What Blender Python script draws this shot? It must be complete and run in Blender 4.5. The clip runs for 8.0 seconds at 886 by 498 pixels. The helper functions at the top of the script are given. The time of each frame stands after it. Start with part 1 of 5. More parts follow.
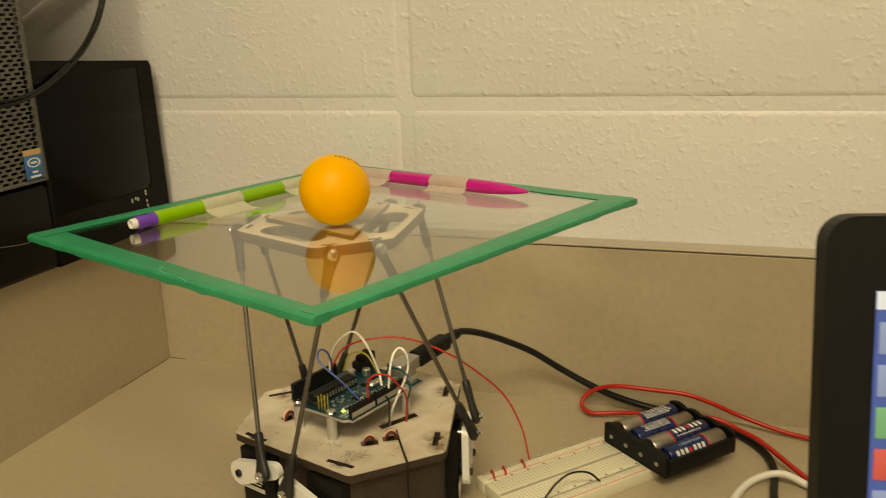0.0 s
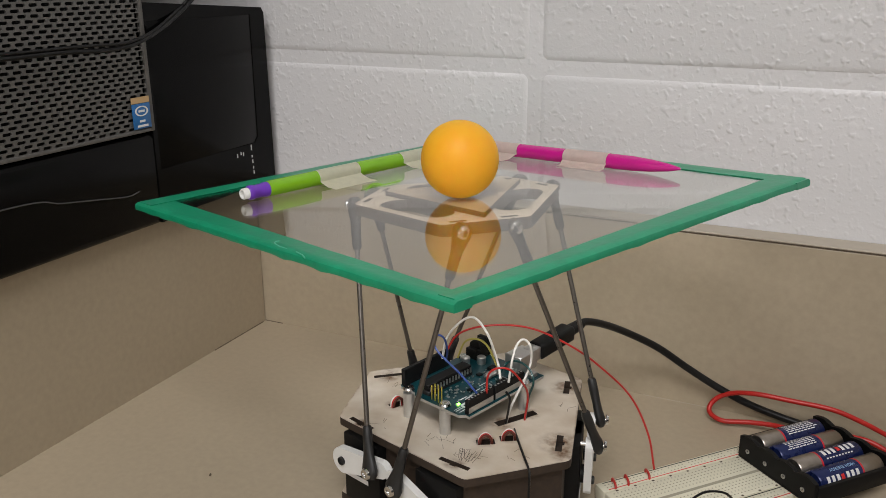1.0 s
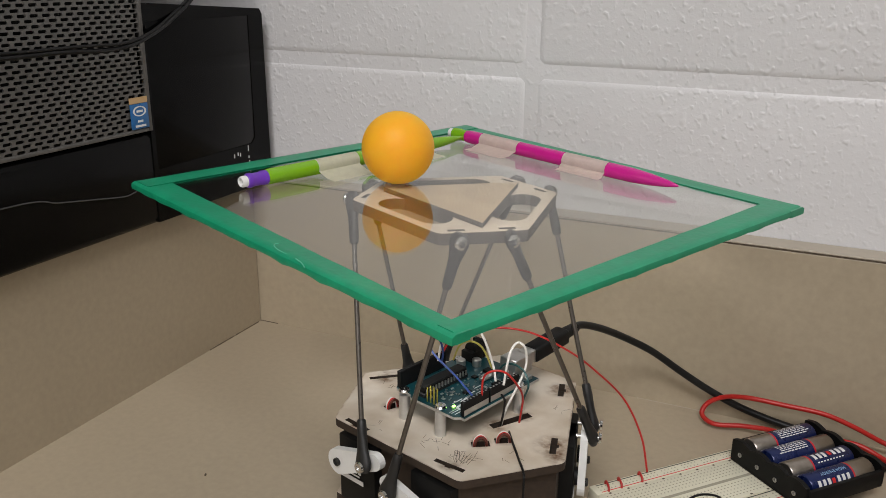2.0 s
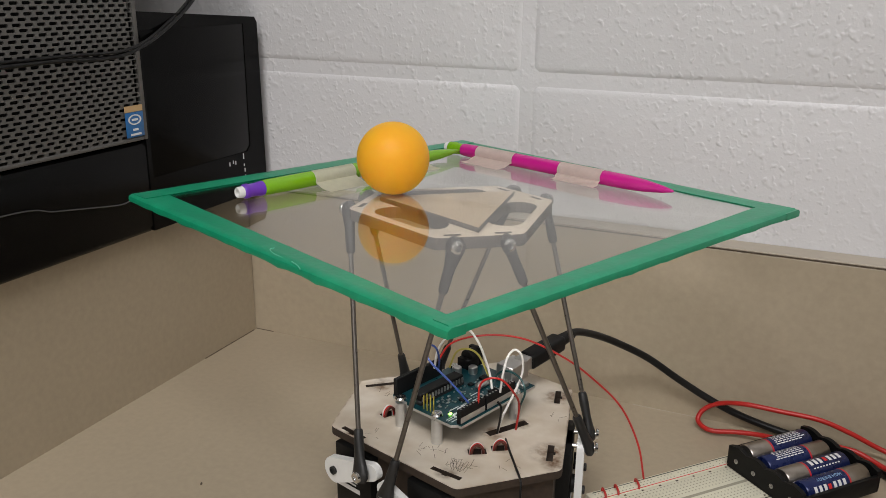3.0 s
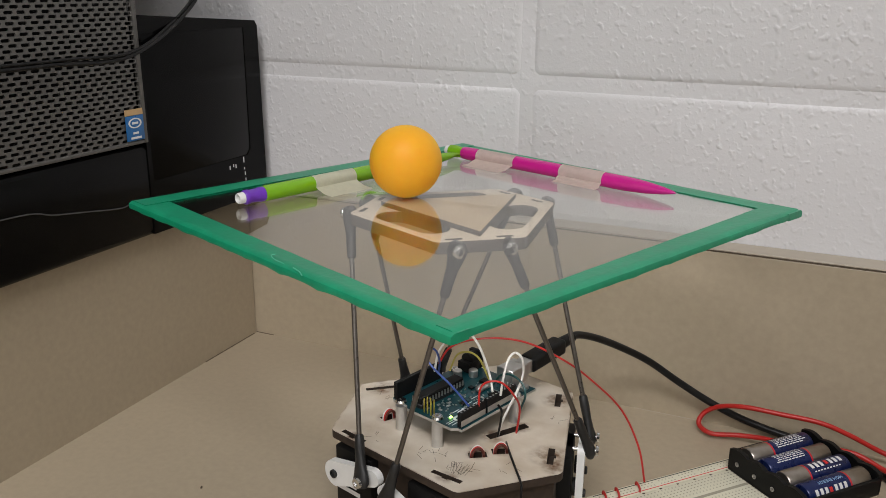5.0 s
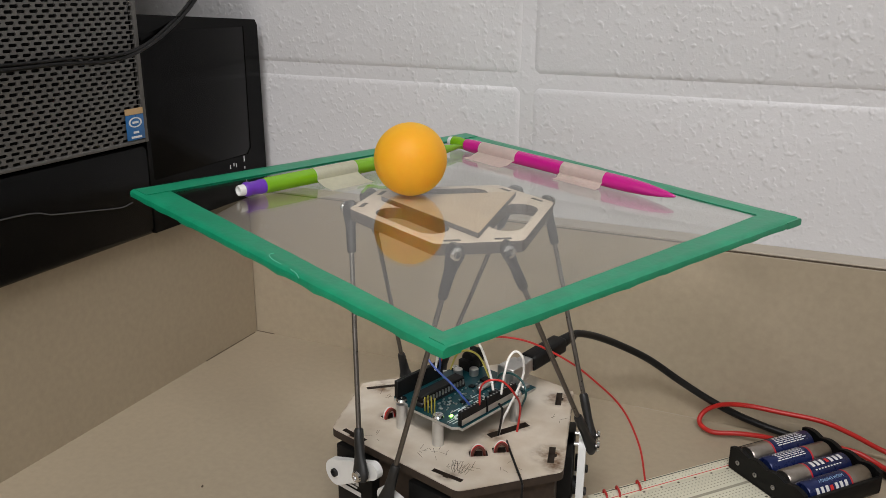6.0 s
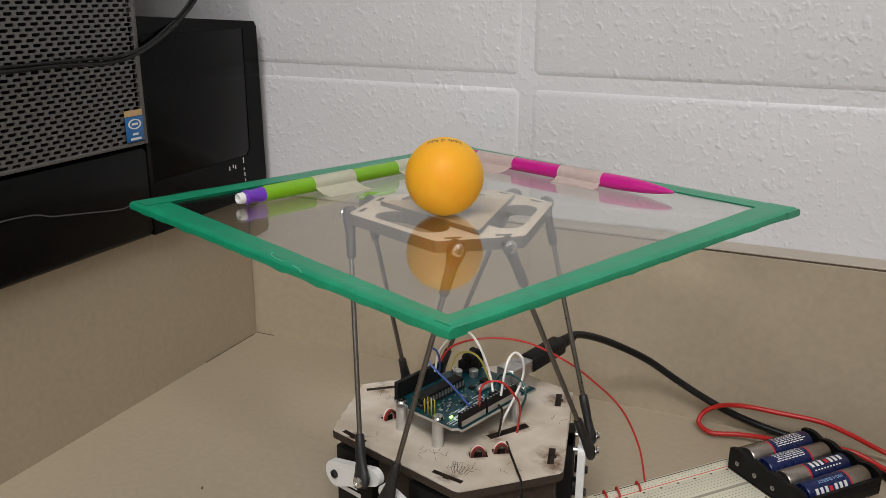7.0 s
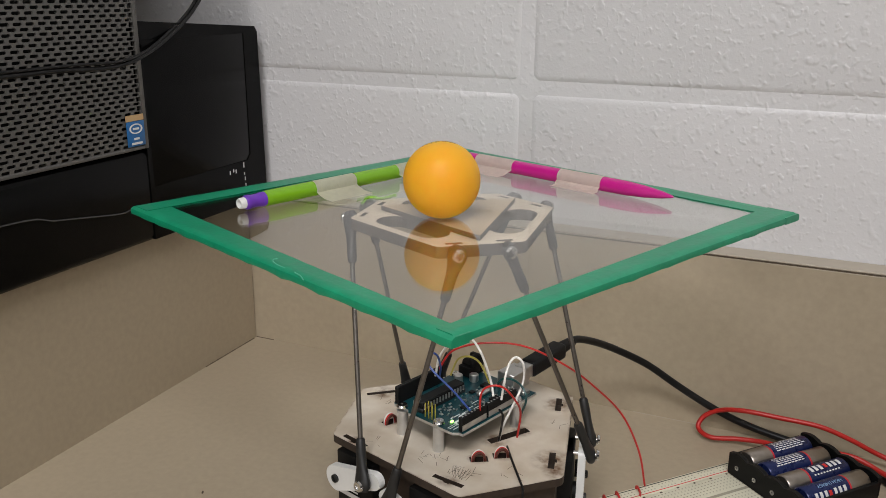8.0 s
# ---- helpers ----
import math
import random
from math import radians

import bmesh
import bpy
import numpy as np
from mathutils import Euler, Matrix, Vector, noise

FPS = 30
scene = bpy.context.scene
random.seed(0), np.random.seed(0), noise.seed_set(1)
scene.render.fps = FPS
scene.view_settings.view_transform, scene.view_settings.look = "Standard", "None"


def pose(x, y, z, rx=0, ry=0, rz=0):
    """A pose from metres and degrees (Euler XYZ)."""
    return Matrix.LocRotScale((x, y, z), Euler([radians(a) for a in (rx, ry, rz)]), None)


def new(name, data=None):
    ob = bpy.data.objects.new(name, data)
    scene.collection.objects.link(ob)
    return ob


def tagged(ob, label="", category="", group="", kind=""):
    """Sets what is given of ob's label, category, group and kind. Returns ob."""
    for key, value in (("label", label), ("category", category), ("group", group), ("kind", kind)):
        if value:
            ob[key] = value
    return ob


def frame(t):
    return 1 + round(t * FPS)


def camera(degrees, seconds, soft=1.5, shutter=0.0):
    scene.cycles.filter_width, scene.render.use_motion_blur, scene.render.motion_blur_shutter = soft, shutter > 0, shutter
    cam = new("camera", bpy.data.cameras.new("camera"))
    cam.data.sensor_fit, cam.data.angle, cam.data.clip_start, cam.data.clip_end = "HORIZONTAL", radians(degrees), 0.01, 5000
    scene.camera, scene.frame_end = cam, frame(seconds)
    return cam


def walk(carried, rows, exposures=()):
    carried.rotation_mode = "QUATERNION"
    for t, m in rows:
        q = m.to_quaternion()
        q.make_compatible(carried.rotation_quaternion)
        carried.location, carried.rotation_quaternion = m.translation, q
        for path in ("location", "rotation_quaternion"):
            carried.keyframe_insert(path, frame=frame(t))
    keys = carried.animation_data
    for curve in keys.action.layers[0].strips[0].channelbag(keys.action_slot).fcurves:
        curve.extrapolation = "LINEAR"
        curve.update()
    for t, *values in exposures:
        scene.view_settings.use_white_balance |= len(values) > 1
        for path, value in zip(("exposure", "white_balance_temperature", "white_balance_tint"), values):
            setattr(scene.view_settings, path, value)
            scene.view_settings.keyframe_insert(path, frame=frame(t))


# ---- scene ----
CAM = [  # seconds, x, y, z, pitch, roll, yaw
    (0, 0.0480, -0.0347, 0.2985, -15.59, 2.10, 18.78),
    (0.1, 0.0427, -0.0274, 0.2984, -15.59, 1.70, 20.05),
    (0.2, 0.0349, -0.0209, 0.3000, -15.93, 1.41, 20.96),
    (0.5, 0.0144, -0.0072, 0.2966, -16.95, 0.80, 23.17),
    (1, 0.0011, 0.0030, 0.2950, -18.09, 0.09, 24.87),
    (1.5, 0.0006, 0.0015, 0.2965, -18.19, -0.39, 24.83),
    (3, -0.0001, -0.0002, 0.2979, -17.62, -0.44, 24.21),
    (3.5, 0.0000, 0.0000, 0.2976, -17.43, -0.40, 24.24),
    (4, 0.0006, -0.0002, 0.2967, -17.24, -0.44, 24.31),
    (4.5, -0.0001, -0.0001, 0.2975, -17.30, -0.43, 24.23),
    (6, 0.0000, -0.0002, 0.2976, -17.46, -0.29, 24.22),
    (6.5, -0.0003, -0.0003, 0.2965, -17.38, -0.24, 24.13),
    (7, -0.0004, -0.0007, 0.2978, -17.38, -0.25, 24.11),
    (7.5, -0.0002, -0.0019, 0.2974, -17.20, -0.39, 23.99),
    (8, -0.0013, -0.0025, 0.2986, -17.10, -0.35, 24.00),
]
cam = camera(55.32, 8.0, soft=0.6, shutter=0.25)
walk(cam, [(t, pose(x, y, z, 90 + p, r, w)) for t, x, y, z, p, r, w in CAM],
     exposures=[(0, 0.0, 13300, 1), (0.2, 0.0, 11200, 3), (0.4, 0.0, 8200, 6), (0.7, 0.0, 6600, 10), (8, 0.0, 6500, 10)])

# ---- light ----
world = bpy.data.worlds.new("room_air")
scene.world = world
world.use_nodes = True
world.node_tree.nodes["Background"].inputs[0].default_value = (0.9, 0.95, 1.0, 1)
world.node_tree.nodes["Background"].inputs[1].default_value = 0.02


def troffer_lamp(x, y, w, d, power):
    lamp = bpy.data.lights.new("fluorescent_tubes", "AREA")
    lamp.shape, lamp.size, lamp.size_y, lamp.energy, lamp.color = "RECTANGLE", w, d, power, (1.0, 0.985, 1.0)
    ob = new("fluorescent_tubes", lamp)
    ob.matrix_world = pose(x, y, 1.87)
    return ob


troffer_lamp(0.30, -0.9, 1.15, 0.55, 32.5)
troffer_lamp(0.25, -2.3, 1.15, 0.55, 26)
troffer_lamp(2.0, -2.3, 1.15, 0.55, 8)


# ---- materials ----
def material(name, color, rough=0.5, metal=0.0, vary=0.08, grain=60.0, bump=0.0, bump_scale=300.0, spec=0.5, second=None,
             stain=6.0, coat=0.0, sss=0.0):
    """A surface with colour that varies at two scales, and fine relief."""
    m = bpy.data.materials.new(name)
    m.use_nodes = True
    nt = m.node_tree
    b = nt.nodes["Principled BSDF"]
    tc = nt.nodes.new("ShaderNodeTexCoord")
    n1, n2 = nt.nodes.new("ShaderNodeTexNoise"), nt.nodes.new("ShaderNodeTexNoise")
    n1.inputs["Scale"].default_value, n2.inputs["Scale"].default_value = grain, stain
    n1.inputs["Detail"].default_value = n2.inputs["Detail"].default_value = 5
    add = nt.nodes.new("ShaderNodeMath")
    add.operation = "ADD"
    ramp = nt.nodes.new("ShaderNodeMapRange")
    ramp.inputs["From Min"].default_value, ramp.inputs["From Max"].default_value = 0.7, 1.3
    mix = nt.nodes.new("ShaderNodeMix")
    mix.data_type = "RGBA"
    lo = second or tuple(c * (1 - vary) for c in color)
    hi = color if second else tuple(min(1, c * (1 + vary)) for c in color)
    mix.inputs[6].default_value, mix.inputs[7].default_value = (*lo, 1), (*hi, 1)
    for n in (n1, n2):
        nt.links.new(tc.outputs["Object"], n.inputs["Vector"])
    nt.links.new(n1.outputs["Fac"], add.inputs[0])
    nt.links.new(n2.outputs["Fac"], add.inputs[1])
    nt.links.new(add.outputs[0], ramp.inputs["Value"])
    nt.links.new(ramp.outputs["Result"], mix.inputs[0])
    nt.links.new(mix.outputs[2], b.inputs["Base Color"])
    rr = nt.nodes.new("ShaderNodeMapRange")
    rr.inputs["To Min"].default_value, rr.inputs["To Max"].default_value = max(0.02, rough - 0.07), min(1, rough + 0.07)
    nt.links.new(n1.outputs["Fac"], rr.inputs["Value"])
    nt.links.new(rr.outputs["Result"], b.inputs["Roughness"])
    b.inputs["Metallic"].default_value = metal
    b.inputs["Specular IOR Level"].default_value = spec
    b.inputs["Coat Weight"].default_value = coat
    if sss:
        b.inputs["Subsurface Weight"].default_value = sss
        b.inputs["Subsurface Radius"].default_value = (0.022, 0.011, 0.004)
        b.inputs["Subsurface Scale"].default_value = 1.0
    if bump:
        n3, bp = nt.nodes.new("ShaderNodeTexNoise"), nt.nodes.new("ShaderNodeBump")
        n3.inputs["Scale"].default_value, n3.inputs["Detail"].default_value = bump_scale, 4
        bp.inputs["Strength"].default_value, bp.inputs["Distance"].default_value = 1.0, bump
        nt.links.new(tc.outputs["Object"], n3.inputs["Vector"])
        nt.links.new(n3.outputs["Fac"], bp.inputs["Height"])
        nt.links.new(bp.outputs["Normal"], b.inputs["Normal"])
    return m


def block_paint(name, color, relief):
    """Thick white paint over rough concrete block: lumps, sunk pits, broad waviness, in world space."""
    m = bpy.data.materials.new(name)
    m.use_nodes = True
    nt = m.node_tree
    b = nt.nodes["Principled BSDF"]
    geo = nt.nodes.new("ShaderNodeNewGeometry")
    heights = []
    for scale, detail, lo, hi, amount in ((235, 1, 0.52, 0.78, 0.9), (140, 1, 0.56, 0.80, 1.2), (620, 1, 0.35, 0.75, 0.12), (12, 2, 0.3, 0.7, 2.2)):
        n, r, k = nt.nodes.new("ShaderNodeTexNoise"), nt.nodes.new("ShaderNodeMapRange"), nt.nodes.new("ShaderNodeMath")
        n.inputs["Scale"].default_value, n.inputs["Detail"].default_value = scale, detail
        r.inputs["From Min"].default_value, r.inputs["From Max"].default_value = lo, hi
        r.interpolation_type = "SMOOTHSTEP"
        k.operation, k.inputs[1].default_value = "MULTIPLY", amount
        tall = nt.nodes.new("ShaderNodeVectorMath")
        tall.operation = "MULTIPLY"
        tall.inputs[1].default_value = (1.0, 1.0, 0.85)
        nt.links.new(geo.outputs["Position"], tall.inputs[0])
        nt.links.new(tall.outputs[0], n.inputs["Vector"])
        nt.links.new(n.outputs["Fac"], r.inputs["Value"])
        nt.links.new(r.outputs["Result"], k.inputs[0])
        if scale in (235, 140):                 # the lumps come in patches, with smoother paint between
            pn, pr, pk = nt.nodes.new("ShaderNodeTexNoise"), nt.nodes.new("ShaderNodeMapRange"), nt.nodes.new("ShaderNodeMath")
            pn.inputs["Scale"].default_value, pn.inputs["Detail"].default_value = scale / 13, 2
            pr.inputs["From Min"].default_value, pr.inputs["From Max"].default_value, pr.inputs["To Min"].default_value = 0.36, 0.60, 0.40
            pk.operation = "MULTIPLY"
            nt.links.new(geo.outputs["Position"], pn.inputs["Vector"])
            nt.links.new(pn.outputs["Fac"], pr.inputs["Value"])
            nt.links.new(k.outputs[0], pk.inputs[0])
            nt.links.new(pr.outputs["Result"], pk.inputs[1])
            k = pk
        heights.append(k)
    total = heights[0]
    for h in heights[1:]:
        s = nt.nodes.new("ShaderNodeMath")
        nt.links.new(total.outputs[0], s.inputs[0])
        nt.links.new(h.outputs[0], s.inputs[1])
        total = s
    bp = nt.nodes.new("ShaderNodeBump")
    bp.inputs["Strength"].default_value, bp.inputs["Distance"].default_value = 1.0, relief
    nt.links.new(total.outputs[0], bp.inputs["Height"])
    nt.links.new(bp.outputs["Normal"], b.inputs["Normal"])
    n = nt.nodes.new("ShaderNodeTexNoise")
    n.inputs["Scale"].default_value, n.inputs["Detail"].default_value = 7, 6
    mix = nt.nodes.new("ShaderNodeMix")
    mix.data_type = "RGBA"
    mix.inputs[6].default_value, mix.inputs[7].default_value = (*[c * 0.94 for c in color], 1), (*color, 1)
    nt.links.new(geo.outputs["Position"], n.inputs["Vector"])
    nt.links.new(n.outputs["Fac"], mix.inputs[0])
    nt.links.new(mix.outputs[2], b.inputs["Base Color"])
    b.inputs["Roughness"].default_value = 0.42
    return m


def glass_material(name, tint=(0.96, 0.985, 0.975), rough=0.0):
    m = bpy.data.materials.new(name)
    m.use_nodes = True
    b = m.node_tree.nodes["Principled BSDF"]
    b.inputs["Base Color"].default_value = (*tint, 1)
    b.inputs["Transmission Weight"].default_value = 1.0
    b.inputs["Roughness"].default_value = rough
    b.inputs["IOR"].default_value = 1.5
    return m


def glow(name, color, strength):
    m = bpy.data.materials.new(name)
    m.use_nodes = True
    b = m.node_tree.nodes["Principled BSDF"]
    b.inputs["Base Color"].default_value = (*color, 1)
    b.inputs["Emission Color"].default_value = (*color, 1)
    b.inputs["Emission Strength"].default_value = strength
    return m


M_WALL = block_paint("white_block_paint", (0.71, 0.705, 0.715), 0.00042)
M_JOINT = block_paint("painted_mortar", (0.71, 0.705, 0.715), 0.00035)
M_PLAIN = material("cream_wall_paint", (0.72, 0.70, 0.66), 0.6, vary=0.04, grain=40, bump=0.0004)
M_CEIL = material("ceiling_tile", (0.8, 0.8, 0.78), 0.8, grain=120, bump=0.001)
M_FLOOR = material("vinyl_floor", (0.30, 0.27, 0.23), 0.4, grain=80)
M_LAM = material("tan_laminate", (0.405, 0.338, 0.243), 0.40, vary=0.07, grain=220, stain=4, bump=0.00004, bump_scale=900)
M_LAMTOP = material("tan_laminate_edge", (0.44, 0.385, 0.305), 0.4, vary=0.05, grain=200, stain=9)
M_SEAM = material("dark_seam_grime", (0.10, 0.075, 0.05), 0.8, vary=0.3, grain=400)
M_GRIME = material("brown_joint_grime", (0.15, 0.115, 0.08), 0.8, vary=0.5, grain=160)
M_GLOSSBLACK = material("gloss_black_plastic", (0.003, 0.003, 0.003), 0.2, vary=0.2, grain=90, spec=0.12)
M_BLACK = material("matte_black_plastic", (0.006, 0.006, 0.006), 0.5, vary=0.25, grain=300, spec=0.2, bump=0.00003, bump_scale=2500)
M_DARK = material("dark_grey_nylon", (0.012, 0.012, 0.012), 0.48, vary=0.2, grain=400)
M_GRILLE = material("grey_perforated_steel", (0.114, 0.110, 0.103), 0.5, metal=0.2, vary=0.1, grain=300)
M_PINHOLE = material("shaded_pin_hole", (0.34, 0.32, 0.24), 0.8)
M_LIP = material("polished_dark_edge", (0.05, 0.05, 0.05), 0.2, vary=0.1)
M_HOLE = material("black_void", (0.004, 0.004, 0.004), 0.9)
M_ORANGE = material("orange_celluloid", (1.0, 0.44, 0.022), 0.5, vary=0.02, grain=200, sss=1.0, spec=0.3)
M_GLASS = glass_material("clear_glass", (0.84, 0.845, 0.815))
M_TAPE = material("green_vinyl_tape", (0.006, 0.275, 0.138), 0.34, vary=0.14, grain=150, stain=25, bump=0.00012, bump_scale=350)
M_GREENPEN = material("lime_green_plastic", (0.18, 0.42, 0.008), 0.24, vary=0.04, grain=100, coat=0.3)
M_PURPLE = material("purple_plastic", (0.14, 0.035, 0.42), 0.3, vary=0.05, grain=100)
M_PINK = material("magenta_plastic", (0.56, 0.012, 0.24), 0.22, vary=0.05, grain=100, coat=0.4)
M_WHITEPL = material("white_plastic", (0.74, 0.74, 0.72), 0.35, vary=0.04, grain=150)
M_MASKPINK = material("masking_tape_over_magenta", (0.88, 0.74, 0.68), 0.62, vary=0.06, grain=260, bump=0.0002, bump_scale=700)
M_MASKGREEN = material("masking_tape_over_green", (0.84, 0.83, 0.66), 0.62, vary=0.06, grain=260, bump=0.0002, bump_scale=700)
M_STRETCH = material("pale_stretched_tape", (0.10, 0.46, 0.30), 0.35, vary=0.1, grain=300)
M_PLY = material("pale_birch_plywood", (0.64, 0.575, 0.485), 0.6, second=(0.47, 0.38, 0.28), grain=70, stain=26, bump=0.00008, bump_scale=500)
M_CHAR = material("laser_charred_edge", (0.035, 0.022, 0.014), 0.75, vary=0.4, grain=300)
M_PLATF = material("birch_platform_top", (0.60, 0.51, 0.40), 0.6, second=(0.48, 0.39, 0.295), grain=90, stain=30)
M_SPACER = material("tan_plywood_spacer", (0.47, 0.36, 0.235), 0.6, second=(0.35, 0.255, 0.155), grain=60, stain=45)
M_CUTEDGE = material("brown_cut_plywood_edge", (0.045, 0.034, 0.026), 0.7, vary=0.3, grain=200)
M_STEEL = material("steel_rod", (0.15, 0.136, 0.122), 0.3, metal=0.85, vary=0.15, grain=500)
M_CHROME = material("bright_screw_metal", (0.72, 0.72, 0.72), 0.2, metal=1.0, vary=0.1, grain=500)
M_ALU = material("aluminium_standoff", (0.66, 0.66, 0.65), 0.35, metal=0.85, vary=0.06, grain=300)
M_PCB = material("teal_circuit_board", (0.003, 0.040, 0.050), 0.3, vary=0.25, grain=350, stain=90)
M_SILK = material("white_silkscreen", (0.62, 0.66, 0.66), 0.5)
M_SILKBLUE = material("pale_blue_print", (0.25, 0.42, 0.66), 0.5)
M_GOLD = material("gold_pin", (0.72, 0.60, 0.12), 0.3, metal=0.8)
M_TIN = material("tinned_metal", (0.58, 0.57, 0.55), 0.32, metal=0.9, vary=0.1, grain=200)
M_BREAD = material("ivory_abs_plastic", (0.70, 0.67, 0.53), 0.4, vary=0.03, grain=150)
M_RED = material("red_wire_jacket", (0.46, 0.018, 0.014), 0.38, vary=0.08)
M_WIREB = material("black_wire_jacket", (0.007, 0.007, 0.007), 0.42, vary=0.2, spec=0.28)
M_WIREW = material("white_wire_jacket", (0.72, 0.70, 0.66), 0.4)
M_WIREBLUE = material("blue_wire_jacket", (0.035, 0.075, 0.28), 0.4)
M_WIREY = material("yellow_wire_jacket", (0.34, 0.30, 0.06), 0.4)
M_WIREG = material("dark_green_wire_jacket", (0.008, 0.055, 0.055), 0.4)
M_WIREBR = material("brown_wire_jacket", (0.09, 0.02, 0.012), 0.45)
M_BATBLUE = material("dark_blue_wrapper", (0.009, 0.018, 0.085), 0.28, metal=0.25, vary=0.1, grain=200)
M_BATSILV = material("brushed_silver_wrapper", (0.33, 0.295, 0.26), 0.3, metal=0.9, vary=0.1, grain=300)
M_BATRED = material("red_wrapper_ring", (0.55, 0.02, 0.03), 0.35)
M_INK = material("white_print", (0.72, 0.72, 0.72), 0.5)
M_INKRED = material("red_print", (0.60, 0.02, 0.02), 0.5)
M_INKBLK = material("black_print", (0.02, 0.017, 0.012), 0.5)
M_STICK = material("blue_sticker", (0.015, 0.13, 0.36), 0.3, vary=0.1, grain=200)
M_STICKO = material("tan_sticker_band", (0.55, 0.36, 0.17), 0.4)
M_LED = glow("lit_green_led", (0.35, 1.0, 0.12), 6.0)
M_SCREEN = glow("lit_blue_screen", (0.03, 0.07, 0.32), 0.6)
M_SCREENW = glow("lit_white_screen", (0.45, 0.55, 0.80), 0.55)
M_SCREENL = glow("lit_pale_icon", (0.16, 0.24, 0.52), 0.45)
M_SCREENG = glow("lit_green_icon", (0.10, 0.30, 0.20), 0.45)
M_SCREENR = glow("lit_red_icon", (0.42, 0.07, 0.07), 0.5)


def burnt_plywood(name, spots, sides):
    """Pale plywood, browned by the laser round its slots and along its cut edges. spots: x, y, reach; sides: angle, distance of an edge."""
    m = material(name, (0.66, 0.60, 0.51), 0.6, second=(0.50, 0.415, 0.315), grain=70, stain=26, bump=0.00008, bump_scale=500)
    nt = m.node_tree
    b = nt.nodes["Principled BSDF"]
    tc = nt.nodes.new("ShaderNodeTexCoord")
    wood = b.inputs["Base Color"].links[0].from_socket
    n = nt.nodes.new("ShaderNodeTexNoise")
    n.inputs["Scale"].default_value, n.inputs["Detail"].default_value = 190, 6
    nt.links.new(tc.outputs["Object"], n.inputs["Vector"])
    total = None

    def gather(value, lo, hi, near, far):
        nonlocal total
        r = nt.nodes.new("ShaderNodeMapRange")
        r.interpolation_type = "SMOOTHSTEP"
        for key, v in (("From Min", lo), ("From Max", hi), ("To Min", near), ("To Max", far)):
            r.inputs[key].default_value = v
        nt.links.new(value, r.inputs["Value"])
        if total is None:
            total = r.outputs["Result"]
        else:
            k = nt.nodes.new("ShaderNodeMath")
            k.operation = "MAXIMUM"
            nt.links.new(total, k.inputs[0])
            nt.links.new(r.outputs["Result"], k.inputs[1])
            total = k.outputs[0]

    for x, y, reach in spots:
        d = nt.nodes.new("ShaderNodeVectorMath")
        d.operation, d.inputs[1].default_value = "DISTANCE", (x, y, 0.0552)
        nt.links.new(tc.outputs["Object"], d.inputs[0])
        gather(d.outputs["Value"], reach * 0.25, reach, 1.0, 0.0)
    for a, far in sides:
        d = nt.nodes.new("ShaderNodeVectorMath")
        d.operation, d.inputs[1].default_value = "DOT_PRODUCT", (math.cos(radians(a)), math.sin(radians(a)), 0)
        nt.links.new(tc.outputs["Object"], d.inputs[0])
        gather(d.outputs["Value"], far - 0.0014, far + 0.0004, 0.0, 0.9)
    r, k, mix = nt.nodes.new("ShaderNodeMapRange"), nt.nodes.new("ShaderNodeMath"), nt.nodes.new("ShaderNodeMix")
    r.inputs["From Min"].default_value, r.inputs["From Max"].default_value, r.inputs["To Min"].default_value = 0.36, 0.66, 0.12
    k.operation = "MULTIPLY"
    mix.data_type = "RGBA"
    mix.inputs[7].default_value = (0.13, 0.065, 0.028, 1)
    nt.links.new(n.outputs["Fac"], r.inputs["Value"])
    nt.links.new(total, k.inputs[0])
    nt.links.new(r.outputs["Result"], k.inputs[1])
    nt.links.new(k.outputs[0], mix.inputs[0])
    nt.links.new(wood, mix.inputs[6])
    nt.links.new(mix.outputs[2], b.inputs["Base Color"])
    return m


# ---- mesh helpers ----
def mesh_of(name, bm, mats, smooth=False):
    bmesh.ops.recalc_face_normals(bm, faces=bm.faces)
    me = bpy.data.meshes.new(name)
    bm.to_mesh(me)
    bm.free()
    for m in (mats if isinstance(mats, (list, tuple)) else [mats]):
        me.materials.append(m)
    if smooth:
        for p in me.polygons:
            p.use_smooth = True
        me.set_sharp_from_angle(angle=radians(38))
    return me


def part(name, bm, mats, parent=None, label="", smooth=True, at=None):
    """Links bm as one mesh object, under parent where one is given."""
    ob = new(name, mesh_of(name, bm, mats, smooth))
    if parent is not None:
        ob.parent = parent
    if at is not None:
        ob.matrix_basis = at
    if label:
        tagged(ob, label)
    return ob


def thing(name, at, label, category, group="", kind=""):
    ob = new(name)
    ob.empty_display_size = 0.02
    ob.matrix_basis = at
    return tagged(ob, label, category, group, kind)


def add_box(bm, lo, hi, bevel=0.0, mat=0, seg=2):
    v = [bm.verts.new((x, y, z)) for x in (lo[0], hi[0]) for y in (lo[1], hi[1]) for z in (lo[2], hi[2])]
    fs = [bm.faces.new([v[i] for i in q]) for q in ((0, 1, 3, 2), (4, 6, 7, 5), (0, 4, 5, 1), (2, 3, 7, 6), (0, 2, 6, 4), (1, 5, 7, 3))]
    for f in fs:
        f.material_index = mat
    if bevel:
        es = list({e for f in fs for e in f.edges})
        r = bmesh.ops.bevel(bm, geom=es, offset=bevel, segments=seg, profile=0.5, affect="EDGES")
        for f in r["faces"]:
            f.material_index = mat
    return bm


def box(lo, hi, bevel=0.0, seg=2):
    return add_box(bmesh.new(), lo, hi, bevel, 0, seg)


